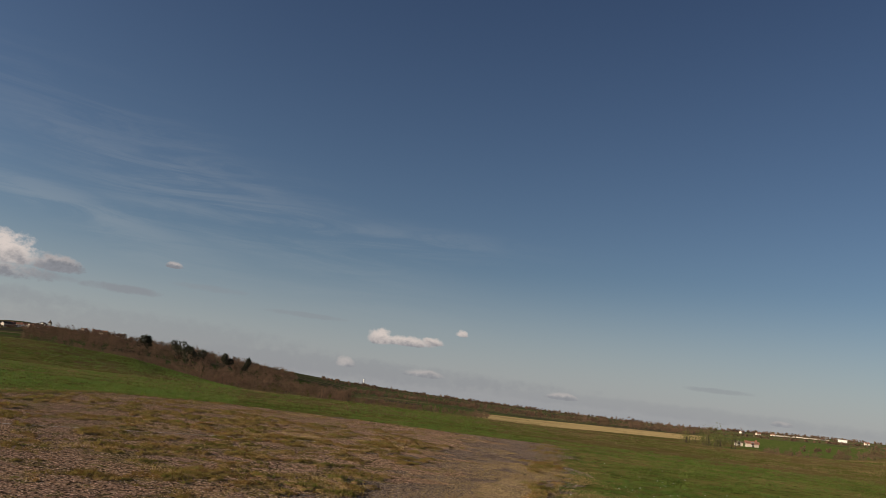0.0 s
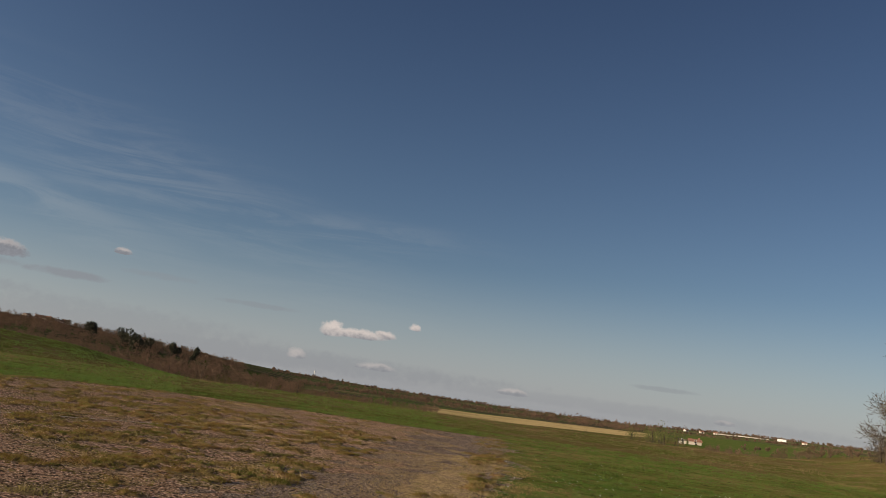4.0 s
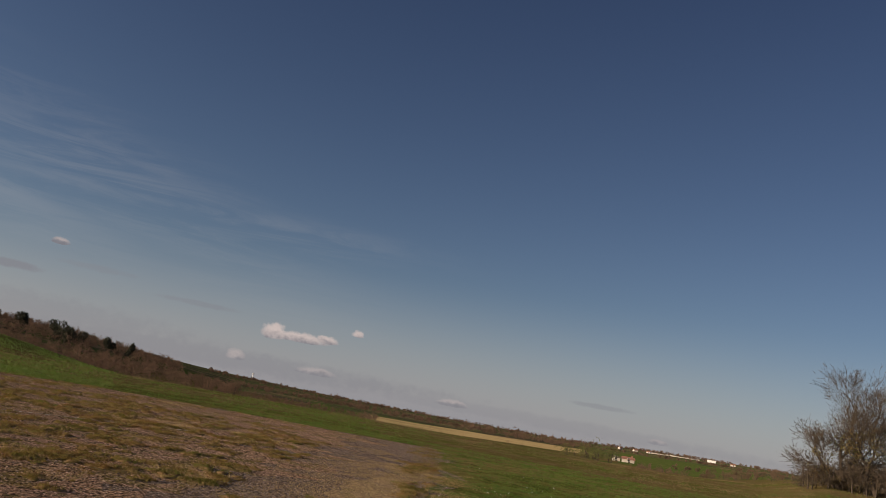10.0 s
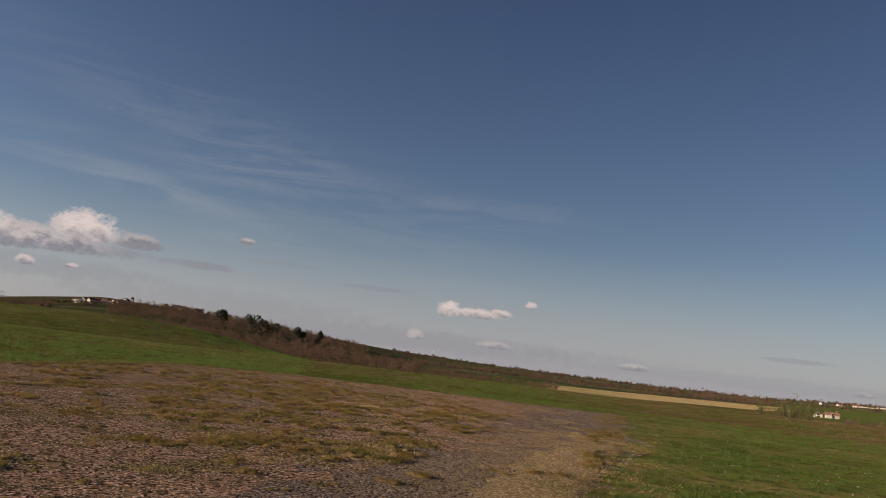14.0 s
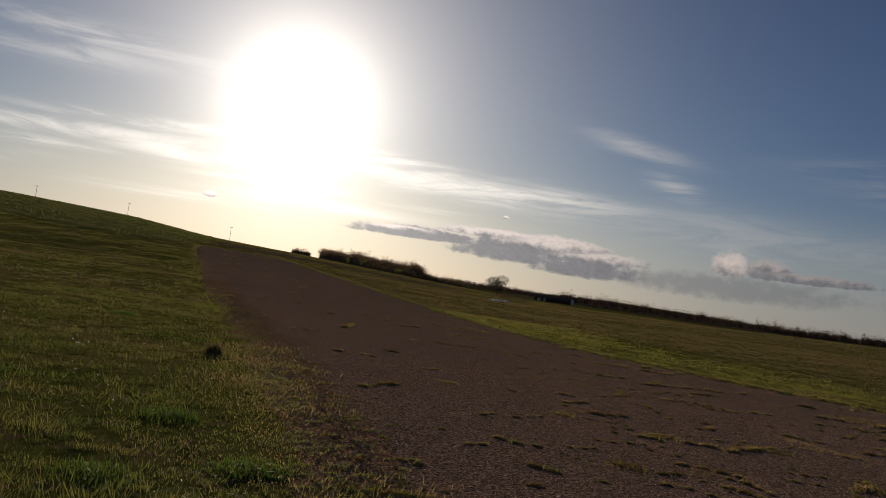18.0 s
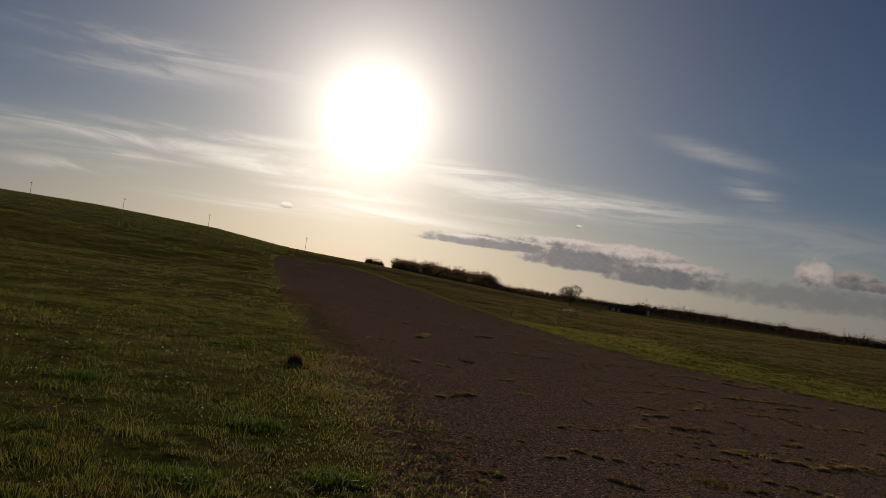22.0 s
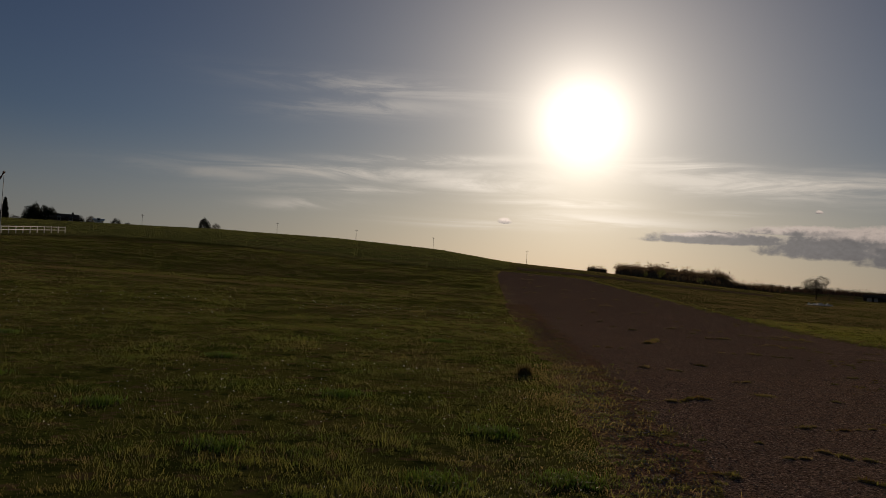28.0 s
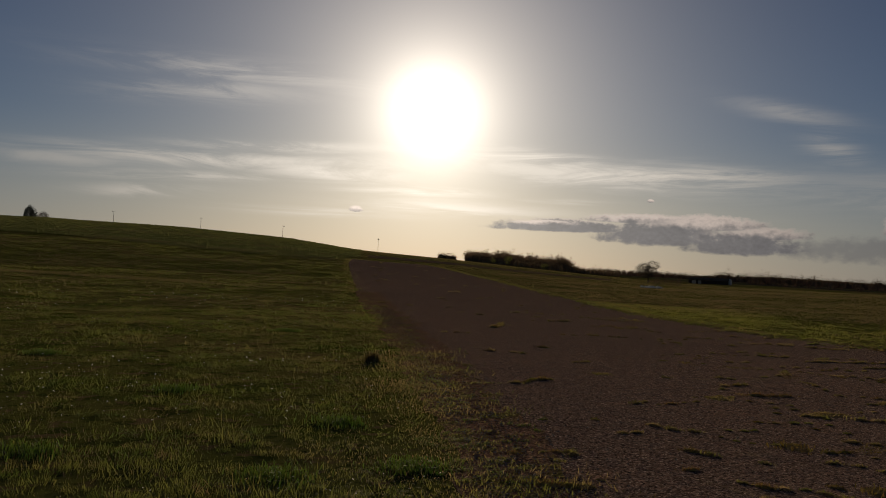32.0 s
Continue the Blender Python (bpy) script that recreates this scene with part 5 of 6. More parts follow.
def leafy(az, r, width, height, seed, mat, label, name="tree", n=900, size=None, trunk=0.2, group="", pointed=False):
    """A tree or bush seen from afar: tapered trunk, limbs and a lobed crown of small clumps."""
    rng = np.random.RandomState(seed)
    body = new(name)
    body.location = at_ground(az, r, 0.1)
    s = Soup()
    bole = height * trunk
    s.tube([(0, 0, 0), (0.02 * height, 0, bole), (0, 0.02 * height, height * 0.7)], [height * 0.03, height * 0.022, height * 0.006] if trunk > 0.11 else [height * 0.015, height * 0.01, height * 0.004], 7)
    for k in range(5):
        t = rng.uniform(0, 2 * math.pi)
        s.tube([(0, 0, bole * rng.uniform(0.7, 1.2)), (math.cos(t) * width * 0.2, math.sin(t) * width * 0.2, height * 0.5), (math.cos(t) * width * 0.36, math.sin(t) * width * 0.36, height * rng.uniform(0.55, 0.8))],
               [height * 0.014, height * 0.009, height * 0.003], 5)
    part("trunk", s, BARK, body)
    size = size or max(0.12, height * 0.045)
    if pointed:
        z = rng.uniform(0.04, 1, n) ** 0.8
        w = (1 - z) ** 0.75 * width * 0.5 * rng.uniform(0.3, 1.05, n)
        t = rng.uniform(0, 2 * math.pi, n)
        tri = leaf_cards(rng, np.stack([np.cos(t) * w, np.sin(t) * w, z * height], 1), size, size * 0.3)
    else:
        low = trunk < 0.11
        size *= 0.7 if low else 1.0
        tri = crown_cards(rng, (0, 0, height * (0.40 if low else 0.5 + trunk * 0.42)), (width * 0.56, width * 0.56, height * (0.62 if low else 0.5 - trunk * 0.42)), n, size)
        if low:
            q = rng.normal(0, 1, (3 * n, 3))
            q /= np.linalg.norm(q, axis=1)[:, None]
            lump = value_noise(q[:, 0] * 2.2 + 9, q[:, 1] * 2.2 + q[:, 2] * 1.7 + 9, seed)
            q *= ((0.62 + 0.5 * lump) * rng.uniform(0.55, 1.0, 3 * n))[:, None]
            tri = leaf_cards(rng, q * np.array([width * 0.52, width * 0.52, height * 0.95]), size, size * 0.4)
    tri[:, :, 2] = np.maximum(tri[:, :, 2], 0.0)
    part("crown", triangles("crown", tri, mat), None, body)
    return tagged(body, label, "tree" if height > 2.5 else "bush", group)


def thicket(name, mat, label, bands, seed, slim=0.15, long=0.068, core=False):
    """Woods and scrub too many to count: lobed crowns on short stems, joined."""
    rng, tri, stems, mass = np.random.RandomState(seed), [], Soup(), Soup()
    dense = slim > 0.3
    for az0, az1, r0, r1, count, h0, h1, cards in bands:
        for _ in range(count):
            az, r = rng.uniform(az0, az1), math.sqrt(rng.uniform(r0 * r0, r1 * r1))
            h = rng.uniform(h0, h1) * (0.85 + 0.3 * float(value_noise(np.array([az * 1.3]), np.array([r * 0.01]), 23)[0]))
            w = h * rng.uniform(0.7, 1.15)
            p = at_ground(az, r)
            tri.append(crown_cards(rng, (p.x, p.y, p.z + h * 0.52), (w * 0.5, w * 0.5, h * 0.46), cards, max(long * h * 0.9, 0.00045 * r) if core else max(long * h, 0.0007 * r), slim))
            if core:
                mound(mass, rng, p.x, p.y, (w * 0.30, w * 0.30), h * rng.uniform(0.45, 0.62), rng.uniform(0, 3), 7, p.z)
            stems.tube([(p.x, p.y, p.z - 0.2), (p.x + rng.normal(0, 0.04) * h, p.y, p.z + h * 0.6)], [0.03 * h, 0.012 * h], 4, False)
    body = tagged(new(name), label, "wood", "", "stuff")
    part("twigs", triangles("twigs", np.concatenate(tri), mat), None, body)
    part("stems", stems, BARK, body)
    if core:
        part("inner_twigs", mass, mat, body, "", True)

# the clump of bare trees at the edge of the plateau
EDGE_TREES = "bare trees on the plateau edge"
bare_tree(152.8, 70, 10.3, 221, "tall round-crowned bare tree on the plateau edge", 7, 3, ivy=1500, group=EDGE_TREES, upward=0.08)
bare_tree(155.9, 73, 10.8, 202, "bare tree with ivy on its stems", 7, 2, ivy=1800, group=EDGE_TREES)
bare_tree(152.5, 68, 5.4, 217, "leaning smaller bare tree with spreading limbs", 6, 2, (0.22, 0.12), 500, EDGE_TREES, 0.14)
bare_tree(154.4, 67, 8.6, 204, "slender bare tree with ivy on its stems", 6, 2, ivy=1500, group=EDGE_TREES)
thicket("undergrowth", TWIG, "brown bare undergrowth below the trees", [(150.4, 158, 65, 74, 120, 0.8, 2.8, 260)], 205, 0.07, 0.10)
thicket("ivy_bushes", CATKIN, "ivy-green low bushes below the trees", [(151.2, 158, 66, 71, 16, 0.5, 1.4, 300)], 206)
# the lone tree by the field and the pale heap beside it
leafy(29.5, 215, 6.0, 6.2, 211, TWIG, "lone round bare tree standing by the field", name="lone_tree", n=3200, size=0.13, trunk=0.30)
thicket("hedge_by_tree", FARTWIG, "dark bare hedge behind the lone tree", [(29.4, 32.0, 220, 235, 26, 0.8, 2.4, 60), (26.0, 29.0, 330, 400, 40, 1.5, 3.5, 40)], 212)
heap_rng = np.random.RandomState(213)
heap = new("stone_heap")
heap.location = at_ground(29.6, 122)
for k in range(16):
    s = Soup()
    mound(s, heap_rng, heap_rng.normal(0, 1.0), heap_rng.normal(0, 0.5), (heap_rng.uniform(0.25, 0.45), heap_rng.uniform(0.2, 0.35)), heap_rng.uniform(0.12, 0.34), heap_rng.uniform(0, 3), 7)
    part("stone", s, WHITE, heap)
tagged(heap, "low heap of pale stones on the grass", "stone heap")

# woods
thicket("ridge_wood", RIDGETWIG, "dark bare wood on the ridge", [(16.7, 24.0, 400, 460, 560, 5.9, 6.5, 90), (16.6, 25.0, 392, 402, 150, 2.4, 3.6, 50), (14.6, 16.2, 420, 440, 14, 2.5, 4.0, 80), (20, 27.5, 370, 420, 120, 2.2, 3.6, 80)], 221, 0.6, 0.052, True)
for k, (a, w, h) in enumerate([(19.7, 3.4, 4.6), (22.2, 3.0, 3.2), (18.6, 2.2, 2.4)]):
    leafy(a, 330, w, h, 230 + k, SPRING, "young yellow-green tree in front of the dark wood", n=350, group="trees before the wood")
thicket("far_hedges", FARTWIG, "far dark line of bare trees and hedges", [(24.5, 34, 700, 900, 240, 3.5, 6, 50), (34, 50, 620, 800, 480, 5.0, 8.5, 50), (36, 48, 420, 520, 90, 1.2, 2.4, 40)], 222, 0.5, 0.055, True)
thicket("far_trees", FARTWIG, "dark bare hedge and tree clumps behind the field", [(48, 56, 600, 680, 180, 4.5, 7.5, 50), (56, 68.4, 600, 680, 200, 2.4, 4.0, 50), (50, 53, 640, 700, 30, 6, 8, 70), (55.9, 57.5, 590, 640, 26, 7.5, 9.5, 120), (58.5, 59.6, 590, 630, 12, 6, 7.5, 120), (60.4, 61.6, 590, 630, 10, 4.5, 6, 100), (66.6, 68.2, 560, 600, 20, 6.5, 8.5, 120)], 223, 0.5, 0.055, True)
for k, a in enumerate((62.2, 62.9, 63.6, 64.2, 65.0, 65.7)):
    leafy(a, 600, 3.6 + (k * 5 % 3) * 0.5, 5.6 + (k * 7 % 3) * 0.6, 270 + k, TWIG, "small bare tree standing above the far hedge", "bare_tree", 260, 0.22, 0.42, "trees above the far hedge")
thicket("field_hedge", FARTWIG, "brown bare hedge along the field", [(69, 76, 420, 480, 200, 6, 8, 80), (75, 87, 420, 480, 240, 4.5, 6.5, 80), (84, 90, 300, 420, 60, 2.0, 4.0, 40)], 224, 0.5, 0.055, True)
thicket("hill_wood", FARTWIG, "brown bare woods on the hillside below the village", [(92.5, 112, 240, 420, 460, 3.0, 5.0, 100), (90.5, 108, 420, 820, 640, 4, 7, 80), (86, 94, 780, 850, 60, 2, 3.5, 60), (112, 136, 560, 900, 320, 2.5, 4.5, 50), (108, 122, 240, 330, 150, 1.5, 3, 60)], 225, 0.5, 0.055)
thicket("plateau_scrub", FARTWIG, "brown leafless scrub along the plateau edge", [(105, 122, 80, 150, 380, 0.35, 1.15, 46), (92, 105, 112, 170, 160, 0.5, 1.4, 70), (122, 140, 84, 170, 260, 0.25, 0.8, 46), (140, 150, 84, 110, 46, 0.4, 1.2, 80)], 226, 0.1, 0.11)
thicket("yellow_shrubs", SPRING, "yellow-green shrubs coming into leaf", [(135.2, 138.6, 150, 185, 26, 2.6, 4.2, 110), (122.8, 126.2, 120, 160, 14, 1.0, 2.0, 60), (112, 121, 100, 170, 40, 0.8, 1.6, 50)], 227)
thicket("valley_hedges", FARTWIG, "dark hedges and trees in the wide valley", [(128, 137, 600, 760, 90, 4, 7, 50), (134, 150, 820, 1000, 130, 1.2, 2.4, 60), (142.5, 150, 380, 420, 14, 1.2, 2.2, 160), (110, 150, 1400, 2400, 420, 5, 8, 40), (140, 150, 100, 125, 30, 0.6, 1.6, 140)], 228, 0.5, 0.07)
for k, (a, r, w, h) in enumerate([(100.6, 480, 10, 12), (101.2, 470, 8, 10.5), (99.9, 500, 7, 9), (97.7, 560, 9, 12), (103.3, 520, 6, 9), (104.6, 540, 5, 9)]):
    leafy(a, r, w, h, 240 + k, EVERGREEN, "dark evergreen tree above bare woods", n=1400, group="evergreens on the hillside")
# hilltop planting
leafy(-25.0, 318, 3.2, 7.6, 251, EVERGREEN, "narrow dark conifer on the hilltop", name="conifer", n=2600, pointed=True, trunk=0.08)
leafy(-23.35, 325, 8.4, 7.8, 252, EVERGREEN, "large round dark evergreen tree on the hilltop", n=4200, trunk=0.04)
leafy(-22.5, 322, 7.4, 7.4, 253, EVERGREEN, "large round dark evergreen tree on the hilltop", n=4200, trunk=0.04)
leafy(-20.6, 322, 4.2, 3.6, 254, EVERGREEN, "round dark bush by the farmhouse", name="bush", n=1800, trunk=0.05)
leafy(-20.0, 326, 4.4, 3.8, 255, TWIG, "round bare bush by the farmhouse", name="bush", n=1800, trunk=0.1)
leafy(-18.4, 318, 4.6, 3.2, 256, EVERGREEN, "round dark bush on the hilltop", name="bush", n=1800, trunk=0.05)
leafy(-17.7, 318, 3.0, 1.8, 257, EVERGREEN, "low dark bush on the hilltop", name="bush", n=900, trunk=0.05)
leafy(-24.4, 322, 5.0, 2.6, 258, TWIG, "low bare bush beside the conifer", name="bush", n=1200, trunk=0.1)
leafy(-12.75, 306, 5.6, 5.2, 259, EVERGREEN, "round dark hedge tree on the hill crest", n=2200, trunk=0.08)
leafy(-12.0, 306, 4.0, 2.8, 260, TWIG, "pale bare bush on the hill crest", name="bush", n=1400, trunk=0.1)
leafy(14.9, 360, 4.2, 3.4, 261, EVERGREEN, "dark bush on the skyline", name="bush", n=1200, trunk=0.1)
leafy(15.7, 360, 3.4, 2.6, 262, EVERGREEN, "dark bush on the skyline", name="bush", n=1200, trunk=0.1)

# ---- buildings ----


def house(width, depth, high, roof, wall_mat, roof_mat, windows=2, chimney=True, door=True, name="house"):
    """A gabled house with eaves, framed windows and a door; its base below ground to stand on a slope."""
    body = new(name)
    w, d, e = width / 2, depth / 2, 0.35
    s = Soup().poly([(-w, -d, -1.5), (w, -d, -1.5), (w, d, -1.5), (-w, d, -1.5), (-w, -d, high), (w, -d, high), (w, d, high), (-w, d, high), (-w, 0, high + roof), (w, 0, high + roof)],
                    [(0, 1, 5, 4), (2, 3, 7, 6), (1, 2, 6, 9, 5), (3, 0, 4, 8, 7), (3, 2, 1, 0)])
    part("wall", s, wall_mat, body)
    k = roof / d
    for side in (-1, 1):
        q = [(-w - e, side * (d + e), high - e * k + 0.04), (w + e, side * (d + e), high - e * k + 0.04), (w + e, 0, high + roof + 0.04), (-w - e, 0, high + roof + 0.04)]
        q += [(x, y, z + 0.18) for x, y, z in q]
        part("roof", Soup().poly(q, [(0, 1, 2, 3), (7, 6, 5, 4), (0, 4, 5, 1), (1, 5, 6, 2), (2, 6, 7, 3), (3, 7, 4, 0)]), roof_mat, body)
    for side in (-1, 1):
        for i in range(windows):
            x = -w + width * (i + 0.7) / (windows + 0.4)
            y = side * (d + 0.02)
            glass = part("window", Soup().box(x - 0.5, y - 0.03, 0.9, x + 0.5, y + 0.03, 2.1), PANE, body)
            part("frame", Soup().box(x - 0.58, y - 0.05, 0.82, x - 0.5, y + 0.05, 2.18).box(x + 0.5, y - 0.05, 0.82, x + 0.58, y + 0.05, 2.18).box(x - 0.5, y - 0.05, 2.1, x + 0.5, y + 0.05, 2.18), WHITE, glass)
            part("sill", Soup().box(x - 0.65, y - 0.09, 0.74, x + 0.65, y + 0.09, 0.82), WHITE, glass)
    if door:
        part("door", Soup().box(w * 0.1 - 0.45, -d - 0.04, 0, w * 0.1 + 0.45, -d + 0.02, 2.05), DARKWALL, body)
    if chimney:
        part("chimney", Soup().box(w * 0.55, -0.35, high + roof * 0.5, w * 0.55 + 0.6, 0.35, high + roof + 0.9), roof_mat, body)
    return body


def put(ob, az, r, turn, label, category="house", group=""):
    p = at_ground(az, r)
    ob.matrix_basis = pose(p.x, p.y, p.z, 0, 0, -az + turn)
    return tagged(ob, label, category, group)


put(house(5.2, 5.0, 1.5, 0.9, RENDERED, TILE, 1), 139.6, 380, 8, "low white house with red tiled roof in the valley")
put(house(3.4, 3.6, 1.5, 0.4, RENDERED, SLATE, 1, False), 138.8, 380, 4, "small white annexe with a flat grey roof", "shed")
first = put(house(7, 6, 2.4, 1.5, RENDERED, TILE, 1), 140.0, 1450, 20, "pale rendered house with clay tiled roof", "house", "far houses in the valley")
for a, r, t in ((140.9, 1500, -20), (139.0, 1550, 40), (146.3, 1400, 10)):
    p = at_ground(a, r)
    copy_thing(first, pose(p.x, p.y, p.z, 0, 0, -a + t))
put(house(14, 12, 4.2, 0.6, WHITE, SLATE, 0, False, False, "warehouse"), 144.95, 1500, 0, "white industrial warehouse with a flat pitched roof", "warehouse")
for k, (a, r, w) in enumerate([(141.6, 1540, 30), (142.7, 1560, 34), (143.7, 1540, 26)]):
    put(house(w, 9, 1.4, 0.5, RENDERED, SLATE, 3, False, False, "long_shed"), a, r, 4, "long low pale shed with grey roof", "shed", "sheds by the warehouse")
# the village on the far hillside
kinds = [house(7.5, 6, 2.9, 1.7, RENDERED, TILE, 3), house(6, 5, 2.5, 1.6, WHITE, TILE, 2), house(8, 6, 3.2, 1.6, RENDERED, SLATE, 3)]
words = ["pale rendered village house with clay roof", "small white village house with clay roof", "tall rendered village house with grey roof"]
village_rng = np.random.RandomState(301)
for k in range(26):
    a = village_rng.uniform(88.3, 92.0) if k < 19 else village_rng.uniform(93.8, 96.4)
    r = village_rng.uniform(800, 960)
    p = at_ground(a, r)
    m = pose(p.x, p.y, p.z, 0, 0, -a + village_rng.uniform(-50, 50))
    if k < 3:
        kinds[k].matrix_basis = m
        tagged(kinds[k], words[k], "house", "village houses")
    else:
        copy_thing(kinds[village_rng.randint(0, 3)], m)
church = put(house(6, 11, 4, 2.6, WHITE, SLATE, 1, False, False, "church"), 91.5, 930, 60, "pale village church with a square tower", "church")
part("tower", Soup().box(-1.5, -8.8, -1.5, 1.5, -5.8, 6.5), RENDERED, church)
part("spire", Soup().poly([(-1.7, -9.0, 6.5), (1.7, -9.0, 6.5), (1.7, -5.6, 6.5), (-1.7, -5.6, 6.5), (0, -7.3, 10.0)], [(0, 1, 4), (1, 2, 4), (2, 3, 4), (3, 0, 4), (3, 2, 1, 0)]), SLATE, church)
put(house(3.2, 2.6, 1.9, 1.0, WHITE, TILE, 1, False), 100.35, 300, 50, "tiny white hut at the wood's edge", "hut")
# the hilltop farm and the barns by the field
put(house(9.5, 7, 1.6, 1.5, DARKWALL, SLATE, 2), -21.6, 322, 6, "dark low farmhouse on the hilltop", "farmhouse")
put(house(3.2, 2.4, 1.3, 0.5, WHITE, WHITE, 1, False, False, "hut"), -19.5, 316, 0, "small white hut on the hilltop", "hut")
put(house(17, 6, 1.5, 1.0, DARKWALL, SLATE, 0, False, True, "barn"), 33.5, 385, 4, "long low dark barn with grey roof by the field", "barn")
put(house(4, 3, 1.6, 0.9, RENDERED, SLATE, 0, False, True, "hut"), 32.75, 372, 0, "small pale hut beside the barn", "hut")
tank = new("grain_silo")
part("shell", Soup().tube([(0, 0, -1), (0, 0, 2.2), (0, 0, 2.7)], [0.9, 0.9, 0.2], 14), STEEL, tank)
part("ladder", Soup().tube([(0.95, 0, 0), (0.95, 0, 2.4)], [0.03, 0.03], 5).tube([(0.95, 0.3, 0), (0.95, 0.3, 2.4)], [0.03, 0.03], 5), STEEL, tank)
put(tank, 34.9, 385, 0, "small round grey silo by the barn", "silo")
tower = new("water_tower")
part("shaft", Soup().tube([(0, 0, -3), (0, 0, 8), (0, 0, 15)], [1.7, 1.2, 1.0], 12), WHITE, tower, "", True)
part("tank", Soup().tube([(0, 0, 15), (0, 0, 16.5), (0, 0, 19), (0, 0, 20)], [1.0, 2.0, 2.0, 0.5], 14), WHITE, tower, "", True)
put(tower, 112.9, 2400, 0, "slender white water tower far over the valley", "water tower")
# mast above the trees
mast = new("radio_mast")
part("pole", Soup().tube([(0, 0, 0), (0, 0, 6), (0, 0, 8.5)], [0.22, 0.16, 0.06], 8), STEEL, mast)
part("antenna", Soup().box(-0.5, -0.1, 6.6, 0.5, 0.1, 7.8), STEEL, mast)
put(mast, 53.7, 640, 0, "thin grey mast above far trees", "mast")

# ---- poles, fence, wind sock ----


def power_pole():
    body = new("power_pole")
    part("pole", Soup().tube([(0, 0, -0.5), (0, 0, 3), (0, 0, 5.9)], [0.075, 0.065, 0.05], 8), POLEWOOD, body)
    part("crossarm", Soup().box(-0.6, -0.05, 5.4, 0.6, 0.05, 5.48), POLEWOOD, body)
    for x in (-0.5, 0, 0.5):
        part("insulator", Soup().tube([(x, 0, 5.48), (x, 0, 5.6), (x, 0, 5.7)], [0.05, 0.07, 0.03], 8), WHITE, body)
    return body


first = put(power_pole(), -16.8, 345, 20, "wooden power pole standing behind the hill", "power pole", "power poles along the hill")
for a, r in ((-7.8, 338), (-2.2, 335), (3.4, 330), (10.2, 330)):
    p = at_ground(a, r)
    copy_thing(first, pose(p.x, p.y, p.z, 0, 0, -a + 20))

fence = tagged(new("paddock_fence"), "white painted post and rail fence beside the crop", "fence")
posts = [at_ground(-27.6 + 6.1 * k / 15, 122 + 33 * k / 15) for k in range(16)]
for p in posts:
    part("post", Soup().tube([(p.x, p.y, p.z - 0.3), (p.x, p.y, p.z + 1.2), (p.x, p.y, p.z + 1.26)], [0.07, 0.07, 0.03], 8), WHITE, fence)
for p, q in zip(posts, posts[1:]):
    for h in (0.62, 1.12):
        part("rail", Soup().tube([(p.x, p.y, p.z + h), (q.x, q.y, q.z + h)], [0.055, 0.055], 6), WHITE, fence)

sock = new("wind_sock")
part("pole", Soup().tube([(0, 0, -0.3), (0, 0, 4.5), (0, 0, 8.6)], [0.055, 0.045, 0.03], 8), STEEL, sock)
part("hoop", Soup().tube([(0.17 * math.cos(t * 0.5236), 0.17 * math.sin(t * 0.5236), 8.45) for t in range(13)], [0.02] * 13, 5), STEEL, sock)
part("sleeve", Soup().tube([(0, 0, 8.45), (-0.35, 0, 7.7), (-0.7, 0, 7.0), (-0.85, 0, 6.5)], [0.17, 0.14, 0.10, 0.06], 12, False), CLOTH, sock, "limp faded cloth sleeve")
put(sock, -25.25, 110, 0, "wind sock hanging slack on a tall steel pole", "wind sock")

# ---- the model jet in flight ----


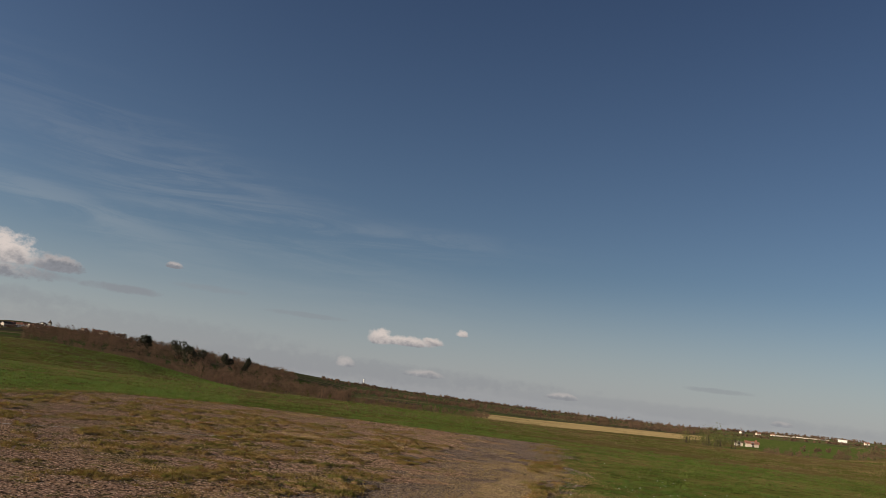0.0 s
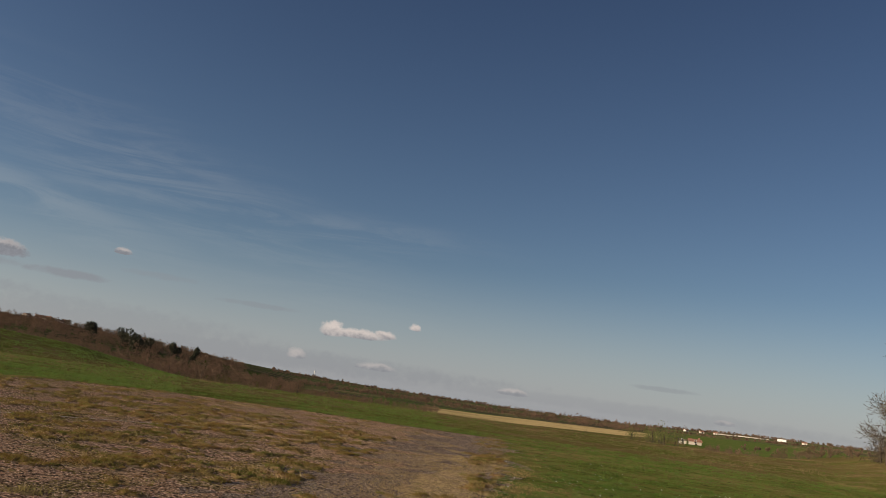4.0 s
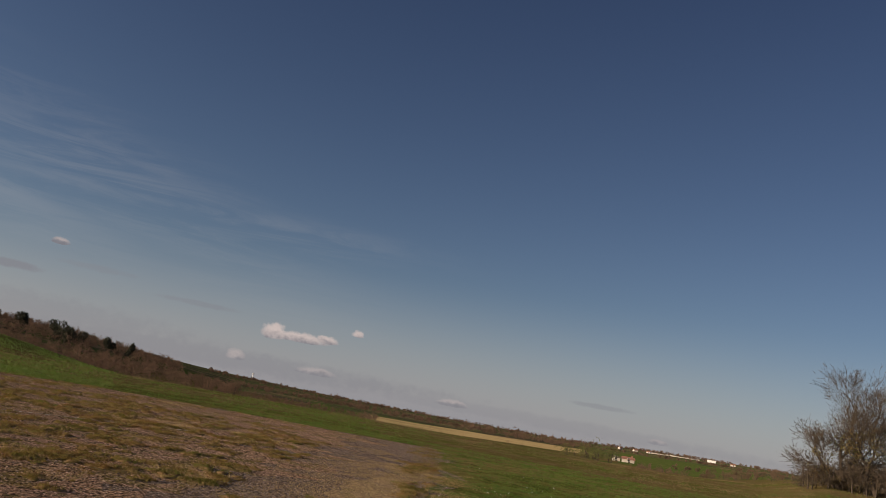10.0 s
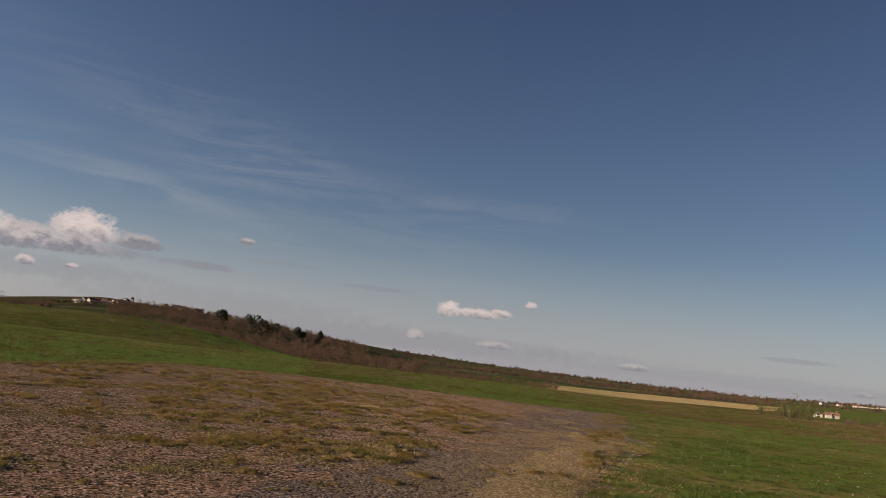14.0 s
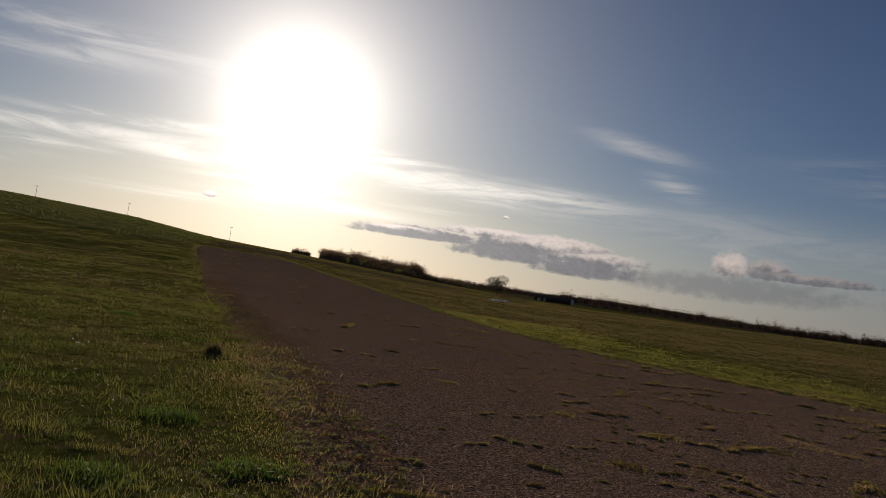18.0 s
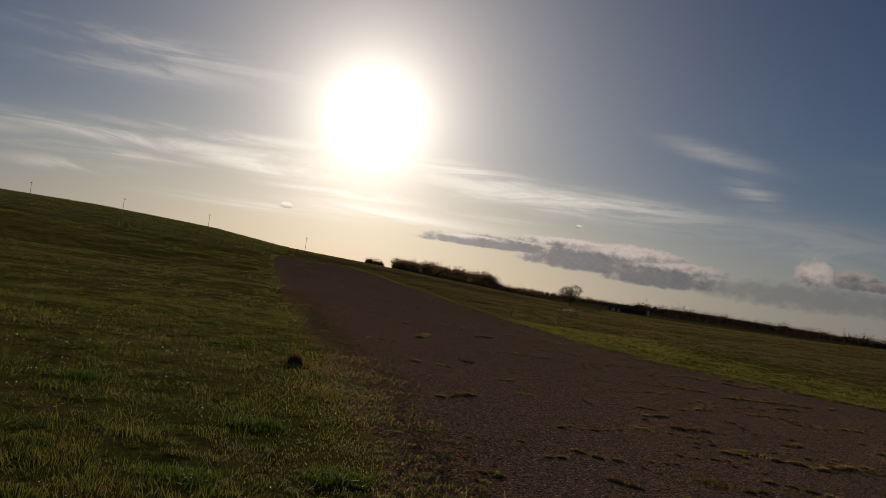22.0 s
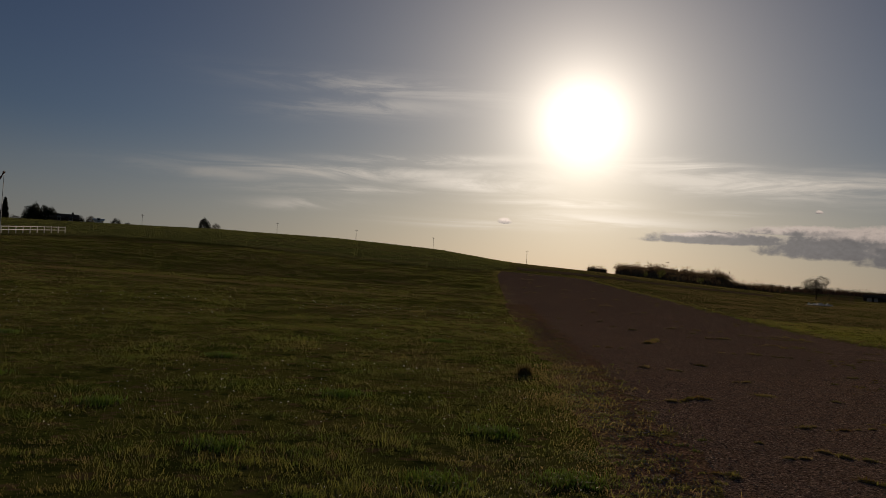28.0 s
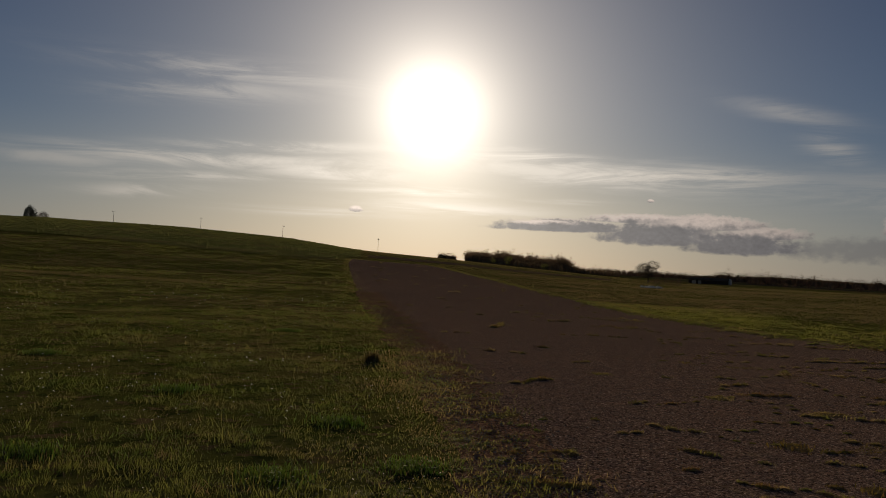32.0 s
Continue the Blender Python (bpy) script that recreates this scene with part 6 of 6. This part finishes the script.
def model_jet():
    body = new("model_jet")
    s = Soup().tube([(-1.02, 0, 0), (-0.9, 0, 0.005), (-0.7, 0, 0.015), (-0.4, 0, 0.02), (0.0, 0, 0.02), (0.5, 0, 0.02), (0.85, 0, 0.02), (0.97, 0, 0.02)], [0.005, 0.03, 0.06, 0.095, 0.115, 0.115, 0.09, 0.075], 14)
    part("fuselage", s, GREYJET, body, "dark grey painted fuselage", True)
    part("canopy", Soup().tube([(-0.68, 0, 0.06), (-0.55, 0, 0.10), (-0.36, 0, 0.115), (-0.15, 0, 0.09)], [0.01, 0.05, 0.055, 0.01], 10), PANE, body, "dark glossy canopy", True)
    part("intake", Soup().box(-0.35, -0.07, -0.13, 0.25, 0.07, -0.04), GREYJET, body)
    part("nozzle", Soup().tube([(0.95, 0, 0.02), (1.06, 0, 0.02)], [0.075, 0.06], 12), STEEL, body)
    for side in (-1, 1):
        q = [(-0.25, side * 0.09, 0.0), (0.55, side * 0.09, 0.0), (0.55, side * 0.68, -0.02), (0.32, side * 0.68, -0.02)]
        part("wing", Soup().poly([(x, y, z + 0.012) for x, y, z in q] + [(x, y, z - 0.012) for x, y, z in q], [(0, 1, 2, 3), (7, 6, 5, 4), (0, 4, 5, 1), (1, 5, 6, 2), (2, 6, 7, 3), (3, 7, 4, 0)]), GREYJET, body)
        q = [(0.66, side * 0.08, 0.0), (0.98, side * 0.08, 0.0), (1.02, side * 0.38, -0.03), (0.86, side * 0.38, -0.03)]
        part("tailplane", Soup().poly([(x, y, z + 0.01) for x, y, z in q] + [(x, y, z - 0.01) for x, y, z in q], [(0, 1, 2, 3), (7, 6, 5, 4), (0, 4, 5, 1), (1, 5, 6, 2), (2, 6, 7, 3), (3, 7, 4, 0)]), GREYJET, body)
    q = [(0.45, 0, 0.1), (0.92, 0, 0.1), (1.08, 0, 0.50), (0.88, 0, 0.50)]
    part("fin", Soup().poly([(x, 0.012, z) for x, y, z in q] + [(x, -0.012, z) for x, y, z in q], [(0, 1, 2, 3), (7, 6, 5, 4), (0, 4, 5, 1), (1, 5, 6, 2), (2, 6, 7, 3), (3, 7, 4, 0)]), JETRED, body, "dark red tail fin")
    return body


jet = model_jet()
jx, jy = polar(62.15, 76)
jet.matrix_basis = pose(jx, jy, 1.75 + 76 * math.tan(radians(5.1)), -14, -8, -62.15 + 6)
tagged(jet, "grey model jet aircraft flying low over the field", "model aircraft")
